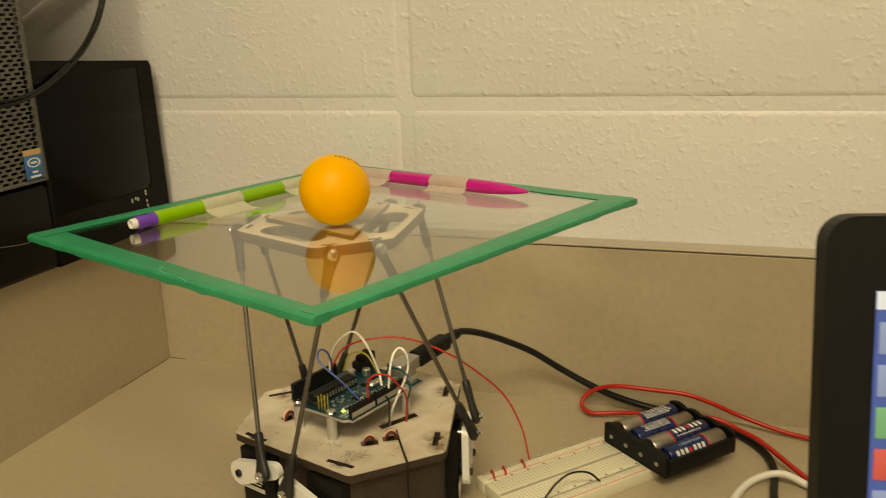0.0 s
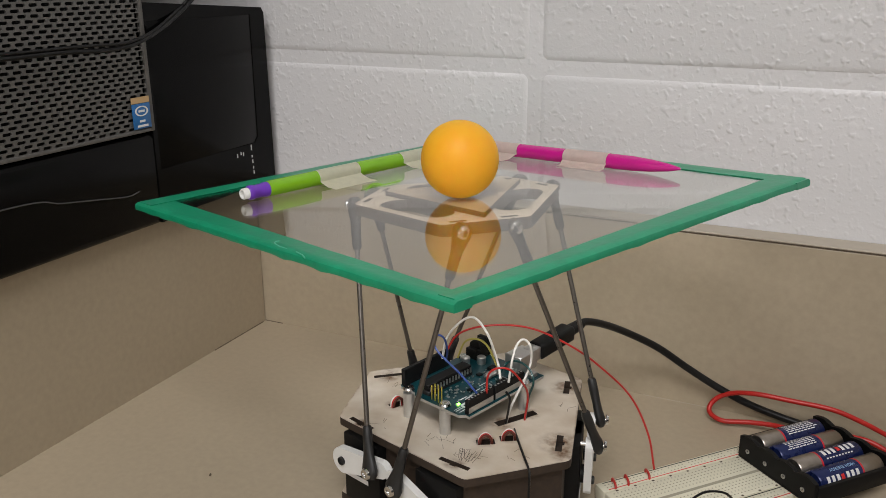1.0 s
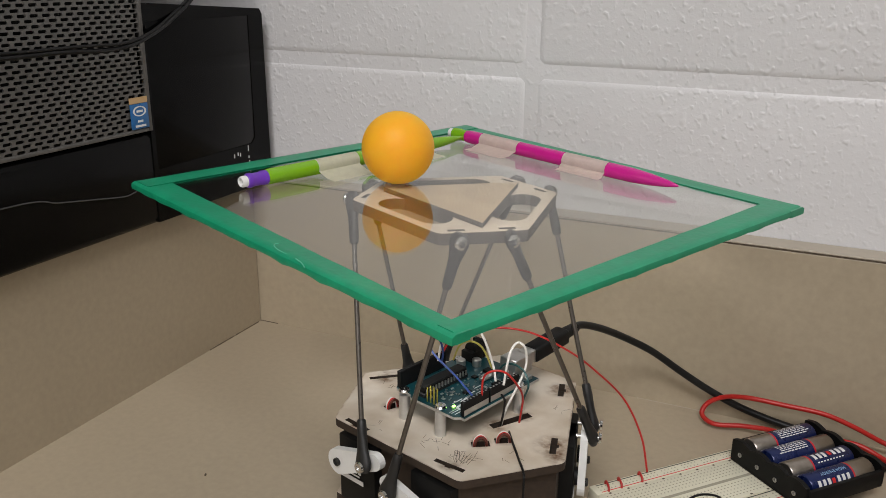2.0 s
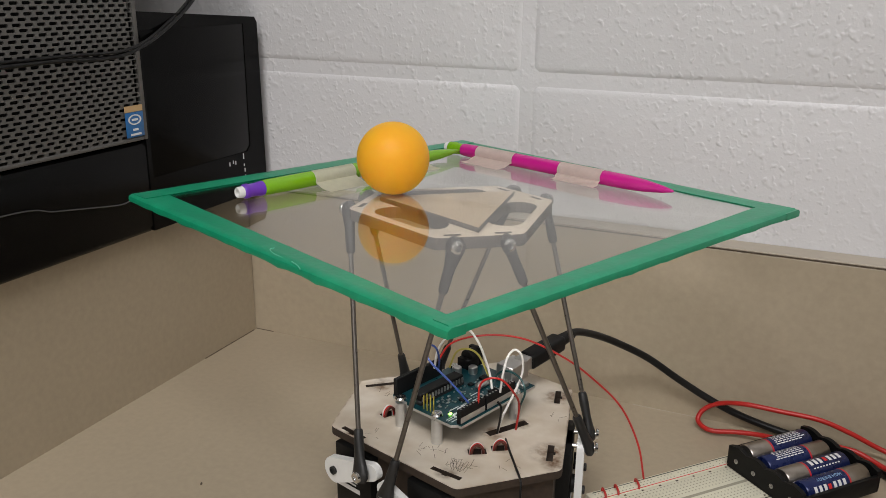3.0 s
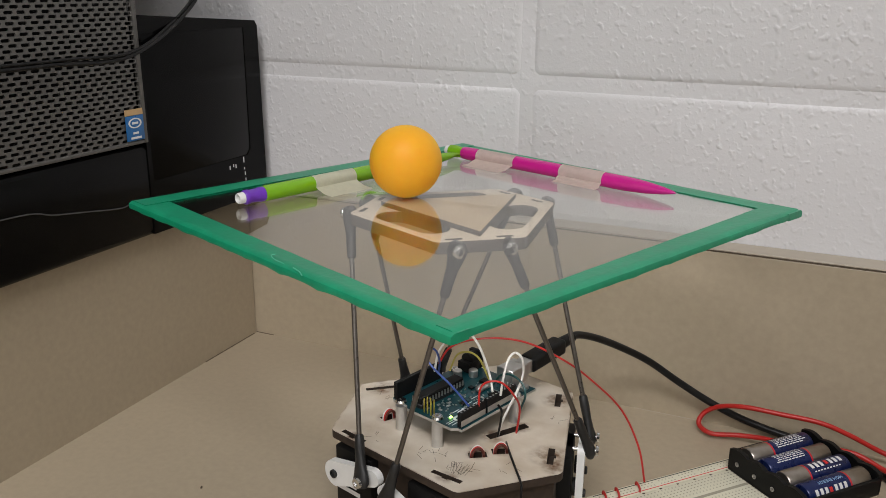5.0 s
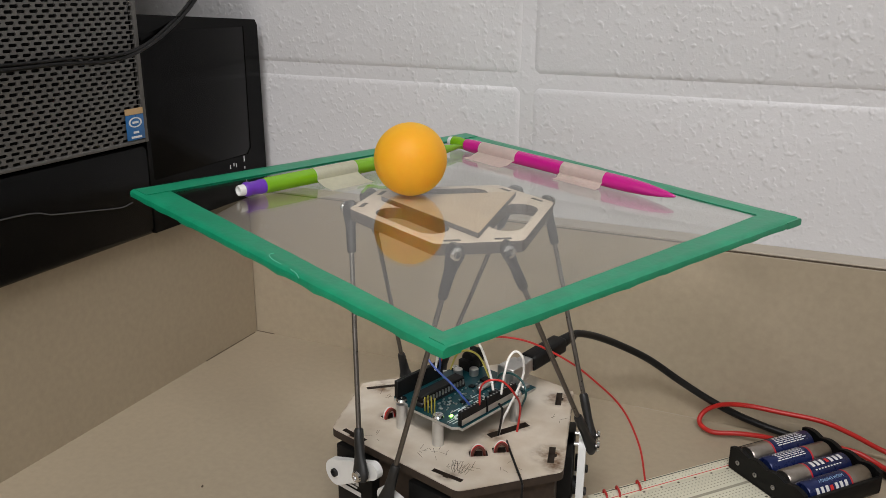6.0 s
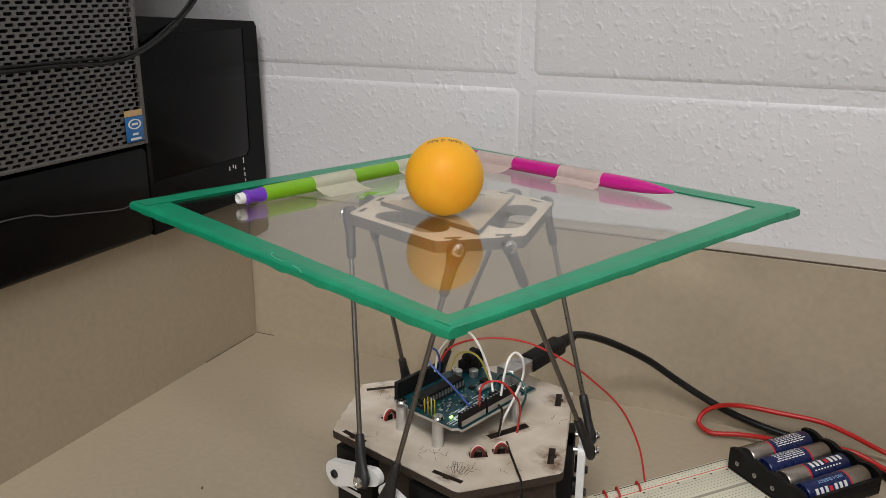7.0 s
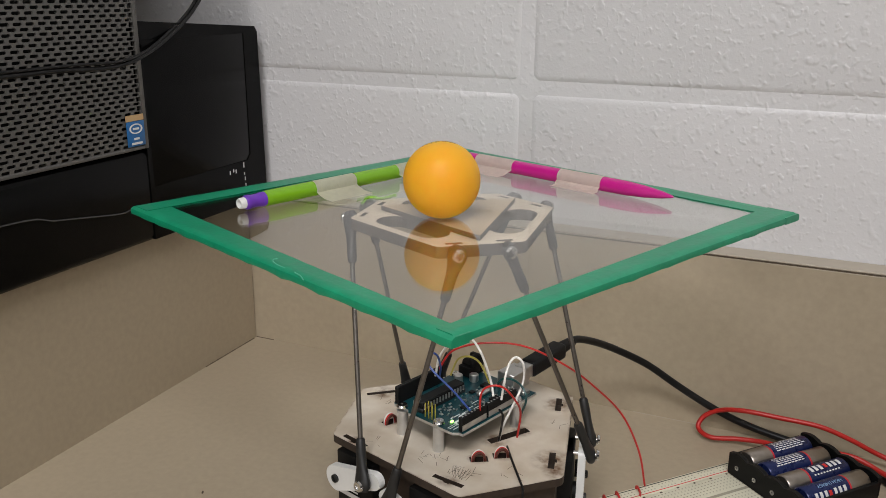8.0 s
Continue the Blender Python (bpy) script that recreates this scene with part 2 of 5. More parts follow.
def add_lathe(bm, profile, m=None, seg=24, mat=0, caps=True):
    """A body turned round local z: profile rows are (radius, z)."""
    m = m or Matrix()
    rings = []
    for r, z in profile:
        rings.append([bm.verts.new(m @ Vector((r * math.cos(2 * math.pi * i / seg), r * math.sin(2 * math.pi * i / seg), z))) for i in range(seg)])
    for a, b in zip(rings, rings[1:]):
        for i in range(seg):
            bm.faces.new((a[i], a[(i + 1) % seg], b[(i + 1) % seg], b[i])).material_index = mat
    if caps:
        bm.faces.new(rings[0][::-1]).material_index = mat
        bm.faces.new(rings[-1]).material_index = mat
    return bm


def lathe(profile, m=None, seg=24, caps=True):
    return add_lathe(bmesh.new(), profile, m, seg, 0, caps)


def smooth_path(pts, steps=8):
    p = [Vector(a) for a in pts]
    p = [2 * p[0] - p[1]] + p + [2 * p[-1] - p[-2]]
    out = []
    for i in range(1, len(p) - 2):
        for k in range(steps):
            t = k / steps
            out.append(0.5 * (2 * p[i] + (p[i + 1] - p[i - 1]) * t + (2 * p[i - 1] - 5 * p[i] + 4 * p[i + 1] - p[i + 2]) * t * t
                              + (3 * p[i] - p[i - 1] - 3 * p[i + 1] + p[i + 2]) * t ** 3))
    return out + [p[-2]]


def add_tube(bm, pts, radius, seg=10, steps=8, mat=0):
    path = smooth_path(pts, steps)
    rings, up = [], Vector((0.13, 0.21, 0.97))
    for i, q in enumerate(path):
        d = (path[min(i + 1, len(path) - 1)] - path[max(i - 1, 0)]).normalized()
        s = d.cross(up)
        s = s.normalized() if s.length > 1e-4 else d.orthogonal().normalized()
        n = s.cross(d).normalized()
        up = n
        rings.append([bm.verts.new(q + radius * (math.cos(2 * math.pi * k / seg) * s + math.sin(2 * math.pi * k / seg) * n)) for k in range(seg)])
    for a, b in zip(rings, rings[1:]):
        for k in range(seg):
            bm.faces.new((a[k], a[(k + 1) % seg], b[(k + 1) % seg], b[k])).material_index = mat
    bm.faces.new(rings[0][::-1]).material_index = mat
    bm.faces.new(rings[-1]).material_index = mat
    return bm


def tube(pts, radius, seg=10, steps=8):
    return add_tube(bmesh.new(), pts, radius, seg, steps)


def add_plate(bm, outer, holes, z0, z1, top=0, side=1):
    """A flat board with its outline and holes cut straight through; cut edges take another material."""
    loops = [outer, *holes]
    layers = []
    for z in (z0, z1):
        es, rows = [], []
        for lp in loops:
            vs = [bm.verts.new((x, y, z)) for x, y in lp]
            rows.append(vs)
            es += [bm.edges.new((vs[i], vs[(i + 1) % len(vs)])) for i in range(len(vs))]
        r = bmesh.ops.triangle_fill(bm, edges=es, use_beauty=True)
        for g in r["geom"]:
            if isinstance(g, bmesh.types.BMFace):
                g.material_index = top
        layers.append(rows)
    for lo, hi in zip(*layers):
        n = len(lo)
        for i in range(n):
            bm.faces.new((lo[i], lo[(i + 1) % n], hi[(i + 1) % n], hi[i])).material_index = side
    return bm


def slot(cx, cy, ang, length, width, n=5):
    """The outline of a rounded slot."""
    out, h, r = [], length / 2 - width / 2, width / 2
    for s in (1, -1):
        for i in range(n + 1):
            a = -90 + 180 * i / n + (0 if s > 0 else 180)
            out.append((s * h + r * math.cos(radians(a)), r * math.sin(radians(a))))
    c, s = math.cos(radians(ang)), math.sin(radians(ang))
    return [(cx + x * c - y * s, cy + x * s + y * c) for x, y in out]


def rect(cx, cy, ang, length, width):
    c, s = math.cos(radians(ang)), math.sin(radians(ang))
    return [(cx + x * c - y * s, cy + x * s + y * c) for x, y in ((-length / 2, -width / 2), (length / 2, -width / 2), (length / 2, width / 2), (-length / 2, width / 2))]


def tab_slot(cx, cy, ang, length, width):
    """A straight slot with a small square bump in the middle of one side, as cut for a tab."""
    l, w, t = length / 2, width / 2, width * 0.28
    c, s = math.cos(radians(ang)), math.sin(radians(ang))
    pts = [(-l, -w), (-0.0017, -w), (-0.0017, -w - t), (0.0017, -w - t), (0.0017, -w), (l, -w), (l, w), (-l, w)]
    return [(cx + x * c - y * s, cy + x * s + y * c) for x, y in pts]


def rounded(pts, reach, n=4):
    """An outline with its corners rounded off."""
    out = []
    for i, q in enumerate(pts):
        p, q, r = Vector(pts[i - 1]), Vector(q), Vector(pts[(i + 1) % len(pts)])
        a, b = q + (p - q).normalized() * reach, q + (r - q).normalized() * reach
        for k in range(n + 1):
            u = k / n
            v = a * (1 - u) ** 2 + q * 2 * u * (1 - u) + b * u * u
            out.append((v.x, v.y))
    return out


def lettering(text, size):
    """Raised letters as a bmesh in the xy plane, centred."""
    cu = bpy.data.curves.new("letters", "FONT")
    cu.body, cu.size, cu.extrude, cu.align_x, cu.align_y = text, size, size * 0.01, "CENTER", "CENTER"
    ob = bpy.data.objects.new("letters", cu)
    scene.collection.objects.link(ob)
    dg = bpy.context.evaluated_depsgraph_get()
    me = bpy.data.meshes.new_from_object(ob.evaluated_get(dg))
    bm = bmesh.new()
    bm.from_mesh(me)
    bpy.data.objects.remove(ob)
    bpy.data.curves.remove(cu)
    bpy.data.meshes.remove(me)
    return bm


# ---- the room and the desk ----
XC, YC, YW = -0.4368, 0.5705, 0.5914       # desk corner and face of the block wall


def structure(name, bm, mat, label, smooth=False):
    return tagged(part(name, bm, mat, smooth=smooth), label, name.split("_")[0], kind="structure")


structure("floor", box((-1.6, -3.2, -0.80), (3.0, YW + 0.2, -0.74)), M_FLOOR, "brown speckled vinyl floor of the workroom")
structure("ceiling", box((-1.6, -3.2, 1.90), (3.0, YW + 0.2, 1.96)), M_CEIL, "pale ceiling over the workroom")
structure("wall_west", box((-1.7, -3.2, -0.74), (-1.6, YW + 0.2, 1.90)), M_PLAIN, "cream painted side wall of the room")
structure("wall_east", box((3.0, -3.2, -0.74), (3.1, YW + 0.2, 1.90)), M_PLAIN, "cream painted wall across the room")
structure("wall_south", box((-1.6, -3.3, -0.74), (3.0, -3.2, 1.90)), M_PLAIN, "cream painted wall behind the desk user")
wall_north = structure("wall_north", box((-1.6, YW + 0.0011, -0.74), (3.0, YW + 0.2, 1.90)), M_JOINT, "white painted concrete block wall behind the desk")

structure("desk_top", box((XC - 0.008, -0.16, -0.0322), (1.7, YC + 0.008, 0.0), 0.0015), M_LAM, "tan laminate desk top in a corner")
structure("backsplash", box((XC - 0.4, YC, -0.032), (1.7, YW - 0.0005, 0.1275), 0.0012), M_LAM, "tan laminate backsplash along the block wall")
structure("trim_backsplash_cap", box((XC + 0.001, YC + 0.0004, 0.1277), (1.7, YW - 0.0006, 0.1290), 0.0004), M_LAMTOP, "pale top strip of the tan backsplash")
structure("trim_backsplash_seam", box((XC + 0.001, YC - 0.0001, 0.12695), (1.7, YC + 0.002, 0.12745)), M_SEAM, "thin dark seam under the backsplash top strip")
structure("desk_return_panel", box((-1.25, -0.85, -0.74), (XC - 0.02, YC - 0.02, -0.032), 0.002), M_LAM, "tan laminate cabinet panel under the raised ledge")
structure("desk_return", box((-1.3, -0.9, -0.032), (XC, YC - 0.0005, 0.1245), 0.0012), M_LAM, "raised tan laminate ledge beside the desk")
structure("trim_desk_grime", add_box(add_box(bmesh.new(), (XC, 0.50, 0), (XC + 0.0006, 0.566, 0.0007)), (XC, YC - 0.0006, 0), (XC + 0.018, YC, 0.0006)), M_GRIME,
          "dark dirt line in the desk corner joint")
for sx in (0.1, 1.5):
    structure("desk_support", box((sx, -0.1, -0.74), (sx + 0.03, 0.5, -0.032), 0.002), M_LAM, "tan laminate panel leg under the desk")


bm = bmesh.new()
bmesh.ops.create_icosphere(bm, subdivisions=2, radius=0.001)
for v in bm.verts:
    v.co = (v.co.x * 0.8, v.co.y * 1.7, v.co.z * 0.5 + 0.0004) if v.co.x < 0 else (v.co.x * 0.5, v.co.y * 1.2, v.co.z * 0.4 + 0.0004)
tagged(part("crumb", bm, M_SEAM, at=pose(-0.3204, 0.3537, 0.0, 0, 0, 30)), "tiny dark crumb lying on the desk", "crumb")
structure("trim_caulk", box((-0.100, YC - 0.0004, 0.0), (-0.052, YC, 0.0003)), M_LAMTOP, "pale caulk line where desk meets backsplash")

# ---- ceiling lights ----
def ceiling_light(x, y):
    t = thing("ceiling_light", pose(x, y, 1.90), "flat fluorescent ceiling light with a white frame", "ceiling light", "ceiling lights")
    part("frame", add_plate(bmesh.new(), rect(0, 0, 0, 1.24, 0.64), [rect(0, 0, 0, 1.16, 0.56)], -0.03, 0.0, 0, 0), M_WHITEPL, t)
    part("diffuser", box((-0.58, -0.28, -0.014), (0.58, 0.28, -0.010)), M_WHITEPL, t)
    return t


for lx, ly in ((0.30, -0.9), (0.25, -2.3), (2.0, -2.3)):
    ceiling_light(lx, ly)


# ---- computer tower, monitor and their cables on the ledge ----
def computer_tower():
    t = thing("computer_tower", pose(-0.424, 0.30, 0.1285), "black desktop computer with a grey perforated front grille", "computer")
    part("body", box((-0.36, -0.15, 0.064), (-0.004, 0.146, 0.40), 0.004), M_BLACK, t)
    part("plinth", box((-0.36, -0.15, -0.004), (-0.002, 0.150, 0.0625), 0.005, 3), M_GLOSSBLACK, t, "gloss black curved foot of the computer")
    # highlight along the glossy foot's lip, put in as a thin paler tube
    part("lip", tube([(-0.0015, -0.14, 0.0353), (-0.0015, 0.0236, 0.0373), (-0.0015, 0.0628, 0.0312), (-0.0015, 0.0893, 0.027), (-0.0015, 0.1158, 0.023), (-0.0022, 0.1278, 0.0238)], 0.0005, 8), M_LIP, t, "thin paler line for the highlight along the foot's lip")
    # perforated sheet: staggered rounded slots
    bm = bmesh.new()
    pitch_y, pitch_z, hw, hh = 0.0086, 0.00305, 0.0030, 0.00098
    ring = [(-hw, -hh * .4), (-hw * .82, -hh), (hw * .82, -hh), (hw, -hh * .4), (hw, hh * .4), (hw * .82, hh), (-hw * .82, hh), (-hw, hh * .4)]
    y0, y1, z0, z1 = -0.146, 0.1432, 0.0655, 0.39
    rows = int((z1 - z0) / pitch_z)
    cols = int((y1 - y0) / pitch_y)
    for r in range(rows):
        zc = z0 + (r + 0.5) * pitch_z
        off = (r % 2) * pitch_y / 2
        for c in range(cols):
            yc = y0 + (c + 0.25) * pitch_y + off + 0.003
            cell = [(-pitch_y / 2, -pitch_z / 2), (pitch_y / 2, -pitch_z / 2), (pitch_y / 2, pitch_z / 2), (-pitch_y / 2, pitch_z / 2)]
            o = [bm.verts.new((0, yc + a, zc + b)) for a, b in cell]
            i = [bm.verts.new((0, yc + a, zc + b)) for a, b in ring]
            d = [bm.verts.new((-0.0012, yc + a, zc + b)) for a, b in ring]
            for q in ((o[0], o[1], i[2], i[1]), (o[1], o[2], i[4], i[3]), (o[2], o[3], i[6], i[5]), (o[3], o[0], i[0], i[7]), (o[0], i[1], i[0]), (o[1], i[3], i[2]),
                      (o[2], i[5], i[4]), (o[3], i[7], i[6])):
                bm.faces.new(q)
            for k in range(8):
                bm.faces.new((i[k], i[(k + 1) % 8], d[(k + 1) % 8], d[k]))
    part("grille", bm, M_GRILLE, t, "grey steel grille with staggered slots", smooth=False)
    fr = bmesh.new()
    for lo, hi in (((-0.003, 0.1428, 0.0635), (0.0006, 0.1462, 0.398)), ((-0.003, -0.15, 0.0635), (0.0006, 0.1428, 0.0660)), ((-0.003, -0.15, 0.39), (0.0006, 0.1428, 0.398))):
        add_box(fr, lo, hi, 0.0006)
    part("grille_frame", fr, M_GRILLE, t)
    st = part("sticker", box((0.0008, 0.1262, 0.0667), (0.0014, 0.1424, 0.0835), 0.0002), M_STICK, t, "small blue maker's sticker")
    part("sticker_band", box((0.0008, 0.1262, 0.0838), (0.0013, 0.1424, 0.0878)), M_STICKO, st, "tan torn strip over the blue sticker")
    oval = add_lathe(bmesh.new(), [(0.0048, 0), (0.0048, 0.0003), (0.0037, 0.0003), (0.0037, 0)], pose(0.0013, 0.1343, 0.0785, 0, 90, 0) @ Matrix.Diagonal((0.72, 1.25, 1, 1)), 24, 0, False)
    part("emblem", oval, M_INK, st, "white oval outline")
    br = bmesh.new()
    for zz, w in ((0.0785, 0.0055), (0.0718, 0.0048), (0.0686, 0.0095)):
        add_box(br, (0.0013, 0.1343 - w / 2, zz - 0.0007), (0.0017, 0.1343 + w / 2, zz + 0.0007))
    part("print_bars", br, M_INK, st, "plain white bars of small print")
    return t


computer_tower()


def monitor():
    t = thing("monitor", pose(-0.4255, 0.52, 0.1255), "black switched-off monitor standing close to the wall", "monitor")
    part("back", box((-0.045, -0.065, 0.004), (-0.006, 0.0585, 0.142), 0.004), M_BLACK, t)
    part("bezel", add_plate(bmesh.new(), [(-0.074, 0.0), (0.0625, 0.0), (0.0605, 0.1395), (0.0575, 0.1437), (-0.074, 0.1515)],
                            [[(-0.07, 0.038), (0.038, 0.038), (0.0425, 0.0425), (0.0425, 0.139), (-0.07, 0.139)]], -0.006, 0.0, 0, 0),
         M_GLOSSBLACK, t, at=Matrix(((0, 0, 1, 0), (1, 0, 0, 0), (0, 1, 0, 0), (0, 0, 0, 1))), smooth=False)
    part("screen", box((-0.008, -0.0699, 0.0381), (-0.0003, 0.0424, 0.1389), 0.0001), M_GLOSSBLACK, t, "dark switched-off screen")
    # white flecks painted in for small reflections on the black plastic
    fl = bmesh.new()
    for y, z, h in ((0.008, 0.0275, 0.0032), (0.0125, 0.0285, 0.0025), (0.0155, 0.0275, 0.003), (0.026, 0.031, 0.0045), (0.0262, 0.0238, 0.002), (0.0268, 0.0195, 0.003), (0.0272, 0.0145, 0.0022), (0.0274, 0.0105, 0.003)):
        add_box(fl, (0, y + 0.006, z + 0.004 - h / 2), (0.0003, y + 0.0069, z + 0.004 + h / 2))
    part("scuff", fl, M_INK, t, "row of small white flecks painted as reflections")
    return t


monitor()


def cable(name, pts, radius, mat, label, category="cable", seg=10):
    return tagged(part(name, tube(pts, radius, seg), mat), label, category)


cable("monitor_cable", [(-0.416, 0.18, 0.262), (-0.417, 0.27, 0.252), (-0.4165, 0.331, 0.2505), (-0.4165, 0.370, 0.2508), (-0.417, 0.408, 0.2495), (-0.4175, 0.436, 0.2530),
                        (-0.4235, 0.475, 0.2655), (-0.4305, 0.517, 0.2880), (-0.433, 0.545, 0.324), (-0.434, 0.566, 0.40)], 0.0015, M_WIREB, "black cable slung across the computer's grille")
cable("monitor_cable", [(-0.4163, 0.20, 0.268), (-0.4163, 0.30, 0.2545), (-0.416, 0.380, 0.2532), (-0.4165, 0.430, 0.2540), (-0.4243, 0.475, 0.2678), (-0.4313, 0.516, 0.2905), (-0.4350, 0.544, 0.326), (-0.4360, 0.565, 0.40)],
      0.0010, M_WIREB, "thin black cable beside the computer's grille")
cable("network_cable", [(-0.80, 0.570, 0.165), (-0.62, 0.576, 0.266), (-0.53, 0.578, 0.313), (-0.40, 0.578, 0.385)], 0.006, M_WIREW, "white cable fixed along the block wall behind the computer")


# ---- the balancing robot ----
HUB = Vector((-0.1680, 0.4100, 0.0))         # foot of the robot on the desk
R_HEX, HALF = 0.0772, 37.8
APO = 0.0612                                # from the axis to the servos' faces
SIDES = (-107.5, 12.5, 132.5)


def ring_xy(radius, half):
    out = []
    for a in SIDES:
        for s in (-1, 1):
            out.append((radius * math.cos(radians(a + s * half)) - 0.0014, radius * math.sin(radians(a + s * half)) - 0.0004))
    return out


robot = thing("balancing_robot", pose(*HUB), "six-legged balancing platform of laser-cut plywood, servos and steel rods", "robot")


def desk_xy(x, y):
    return x - HUB.x, y - HUB.y


def base():
    cuts = [tab_slot(*desk_xy(-0.1533, 0.3490), -11, 0.0185, 0.0030), tab_slot(*desk_xy(-0.2172, 0.3646), -19, 0.0182, 0.0030), tab_slot(*desk_xy(-0.1102, 0.3905), 103, 0.0165, 0.0036),
            tab_slot(*desk_xy(-0.1254, 0.4543), 103, 0.0165, 0.0036), rect(*desk_xy(-0.2310, 0.4237), 38, 0.020, 0.0032), rect(*desk_xy(-0.1405, 0.4060), 55, 0.027, 0.0050),
            rect(*desk_xy(-0.1466, 0.3752), 30, 0.010, 0.0055), rect(*desk_xy(-0.1365, 0.3840), 30, 0.010, 0.0055), rect(*desk_xy(-0.2092, 0.3925), 60, 0.010, 0.0055)]
    spots = [(*desk_xy(x, y), r) for x, y, r in ((-0.1465, 0.3975, 0.0095), (-0.1350, 0.4140, 0.0075), (-0.1102, 0.3905, 0.0150), (-0.1254, 0.4543, 0.0125), (-0.2172, 0.3646, 0.0065), (-0.2310, 0.4237, 0.0110),
                                                 (-0.1480, 0.3765, 0.0085), (-0.1365, 0.3840, 0.0070), (-0.2092, 0.3925, 0.0090), (-0.1533, 0.3490, 0.0075), (-0.1045, 0.3810, 0.0100), (-0.1185, 0.4680, 0.0110))]
    sides = [(a, R_HEX * math.cos(radians(HALF)) - 0.0014 * math.cos(radians(a)) - 0.0004 * math.sin(radians(a))) for a in SIDES]
    sides += [(a + 60, R_HEX * math.cos(radians(60 - HALF)) - 0.0014 * math.cos(radians(a + 60)) - 0.0004 * math.sin(radians(a + 60))) for a in SIDES]
    deck = part("deck", add_plate(bmesh.new(), rounded(ring_xy(R_HEX, HALF), 0.0035), cuts, 0.0506, 0.0552), [burnt_plywood("laser_burnt_birch_plywood", spots, sides), M_CHAR], robot,
                "pale plywood deck browned round its dark laser-cut slots", smooth=False)
    # pencil scribbles on the deck
    rnd = random.Random(4)
    pen = bmesh.new()
    for cx, cy, n, reach in ((-0.1690, 0.3655, 13, 0.010), (-0.1510, 0.3600, 15, 0.007), (-0.128, 0.369, 5, 0.006), (-0.208, 0.368, 4, 0.006), (-0.224, 0.412, 4, 0.004), (-0.118, 0.428, 5, 0.005)):
        x, y = desk_xy(cx, cy)
        for k in range(n):
            a = rnd.uniform(-0.6, 1.0)
            u, v = x + rnd.uniform(-reach, reach), y + rnd.uniform(-reach, reach) * 0.55
            l = rnd.uniform(0.002, 0.006)
            p, q = Vector((u, v, 0.05526)), Vector((u + l * math.cos(a * 2), v + l * math.sin(a * 2), 0.05526))
            s = (q - p).cross(Vector((0, 0, 1))).normalized() * 0.00011
            bm_v = [pen.verts.new(w) for w in (p - s, q - s, q + s, p + s)]
            pen.faces.new(bm_v)
    x, y = desk_xy(-0.1500, 0.3585)
    for k in range(12):
        p = Vector((x - 0.0065 + 0.0011 * k, y + 0.0045 + 0.0014 * math.sin(k * 1.7), 0.05526))
        q = Vector((x - 0.0035 + 0.0006 * (k + k % 2 * 3), y - 0.0050 + 0.0012 * math.cos(k * 2.1), 0.05526))
        w = (q - p).cross(Vector((0, 0, 1))).normalized() * 0.00010
        pen.faces.new([pen.verts.new(u) for u in (p - w, q - w, q + w, p + w)])
    tagged(part("pencil_marks", pen, M_CHAR, deck, "faint pencil scribbles", smooth=False), kind="stuff")
    # body takes the cut edges' dark brown on all its faces
    part("body", add_plate(bmesh.new(), ring_xy(R_HEX * 0.93, HALF), [], 0.006, 0.0504, 0, 0), M_CHAR, robot, "dark brown plywood body", smooth=False)
    part("bottom_plate", add_plate(bmesh.new(), ring_xy(R_HEX, HALF), [], 0.0, 0.006), [M_PLY, M_CHAR], robot, smooth=False)


base()
LEG = (  # side, pivot along the side, pivot height, arm angle at rest, top joint: corner of the platform and which half
    (0, -0.035, 0.0370, 16.7, 2, 1), (0, 0.0335, 0.0285, 159.0, 0, -1), (1, -0.012, 0.0225, 84.0, 0, 1), (1, 0.012, 0.0225, 96.0, 1, -1),
    (2, 0.040, 0.0350, 165.5, 2, -1), (2, -0.031, 0.0350, 25.2, 1, 1))
ARM, ARM_OUT, ROD_OUT = 0.0270, 0.0086, 0.0141
CORNERS = (-31.0, 89.0, 209.0)
TOP_C, TOP_R, JOINT_Z = Vector((-0.0028, 0.0011, 0)), 0.0537, -0.0075


def side_axes(i):
    a = radians(SIDES[i])
    return Vector((math.cos(a), math.sin(a), 0)), Vector((-math.sin(a), math.cos(a), 0))


def top_joint(corner, half):
    a = radians(CORNERS[corner])
    n, t = Vector((math.cos(a), math.sin(a), 0)), Vector((-math.sin(a), math.cos(a), 0))
    return TOP_C + n * (TOP_R + 0.0040) + t * (0.0128 * half) + Vector((0, 0, JOINT_Z))


def servo(side, along, zc):
    n, t = side_axes(side)
    m = Matrix((t, (0, 0, 1), n)).transposed().to_4x4()
    m.translation = n * (APO - 0.006) + t * along + Vector((0, 0, zc))
    body = box((-0.0205 if along > 0 else -0.0085, 0.0062 - zc, -0.02), (0.0085 if along > 0 else 0.0205, 0.0484 - zc, 0.0080), 0.001)
    sv = part("servo", body, M_BLACK, robot, "black servo motor with a white printed label", at=m)
    part("spindle", lathe([(0.0052, 0.0085), (0.0052, 0.0118), (0.003, 0.0122)], seg=20), M_BLACK, sv)
    lab = bmesh.new()
    add_box(lab, (-0.012, -0.0150, 0.0086), (0.012, -0.0122, 0.0088))
    add_box(lab, (-0.012, -0.0108, 0.0086), (0.009, -0.0098, 0.0088))
    for k in range(7):
        add_box(lab, (-0.012 + k * 0.0033, -0.0088, 0.0086), (-0.0096 + k * 0.0033, -0.0060, 0.0088))
    part("label_bars", lab, M_INK, sv, "plain white bars of a printed label")
    return sv


for side, along, z, *_ in LEG:
    servo(side, along, max(z, 0.026))


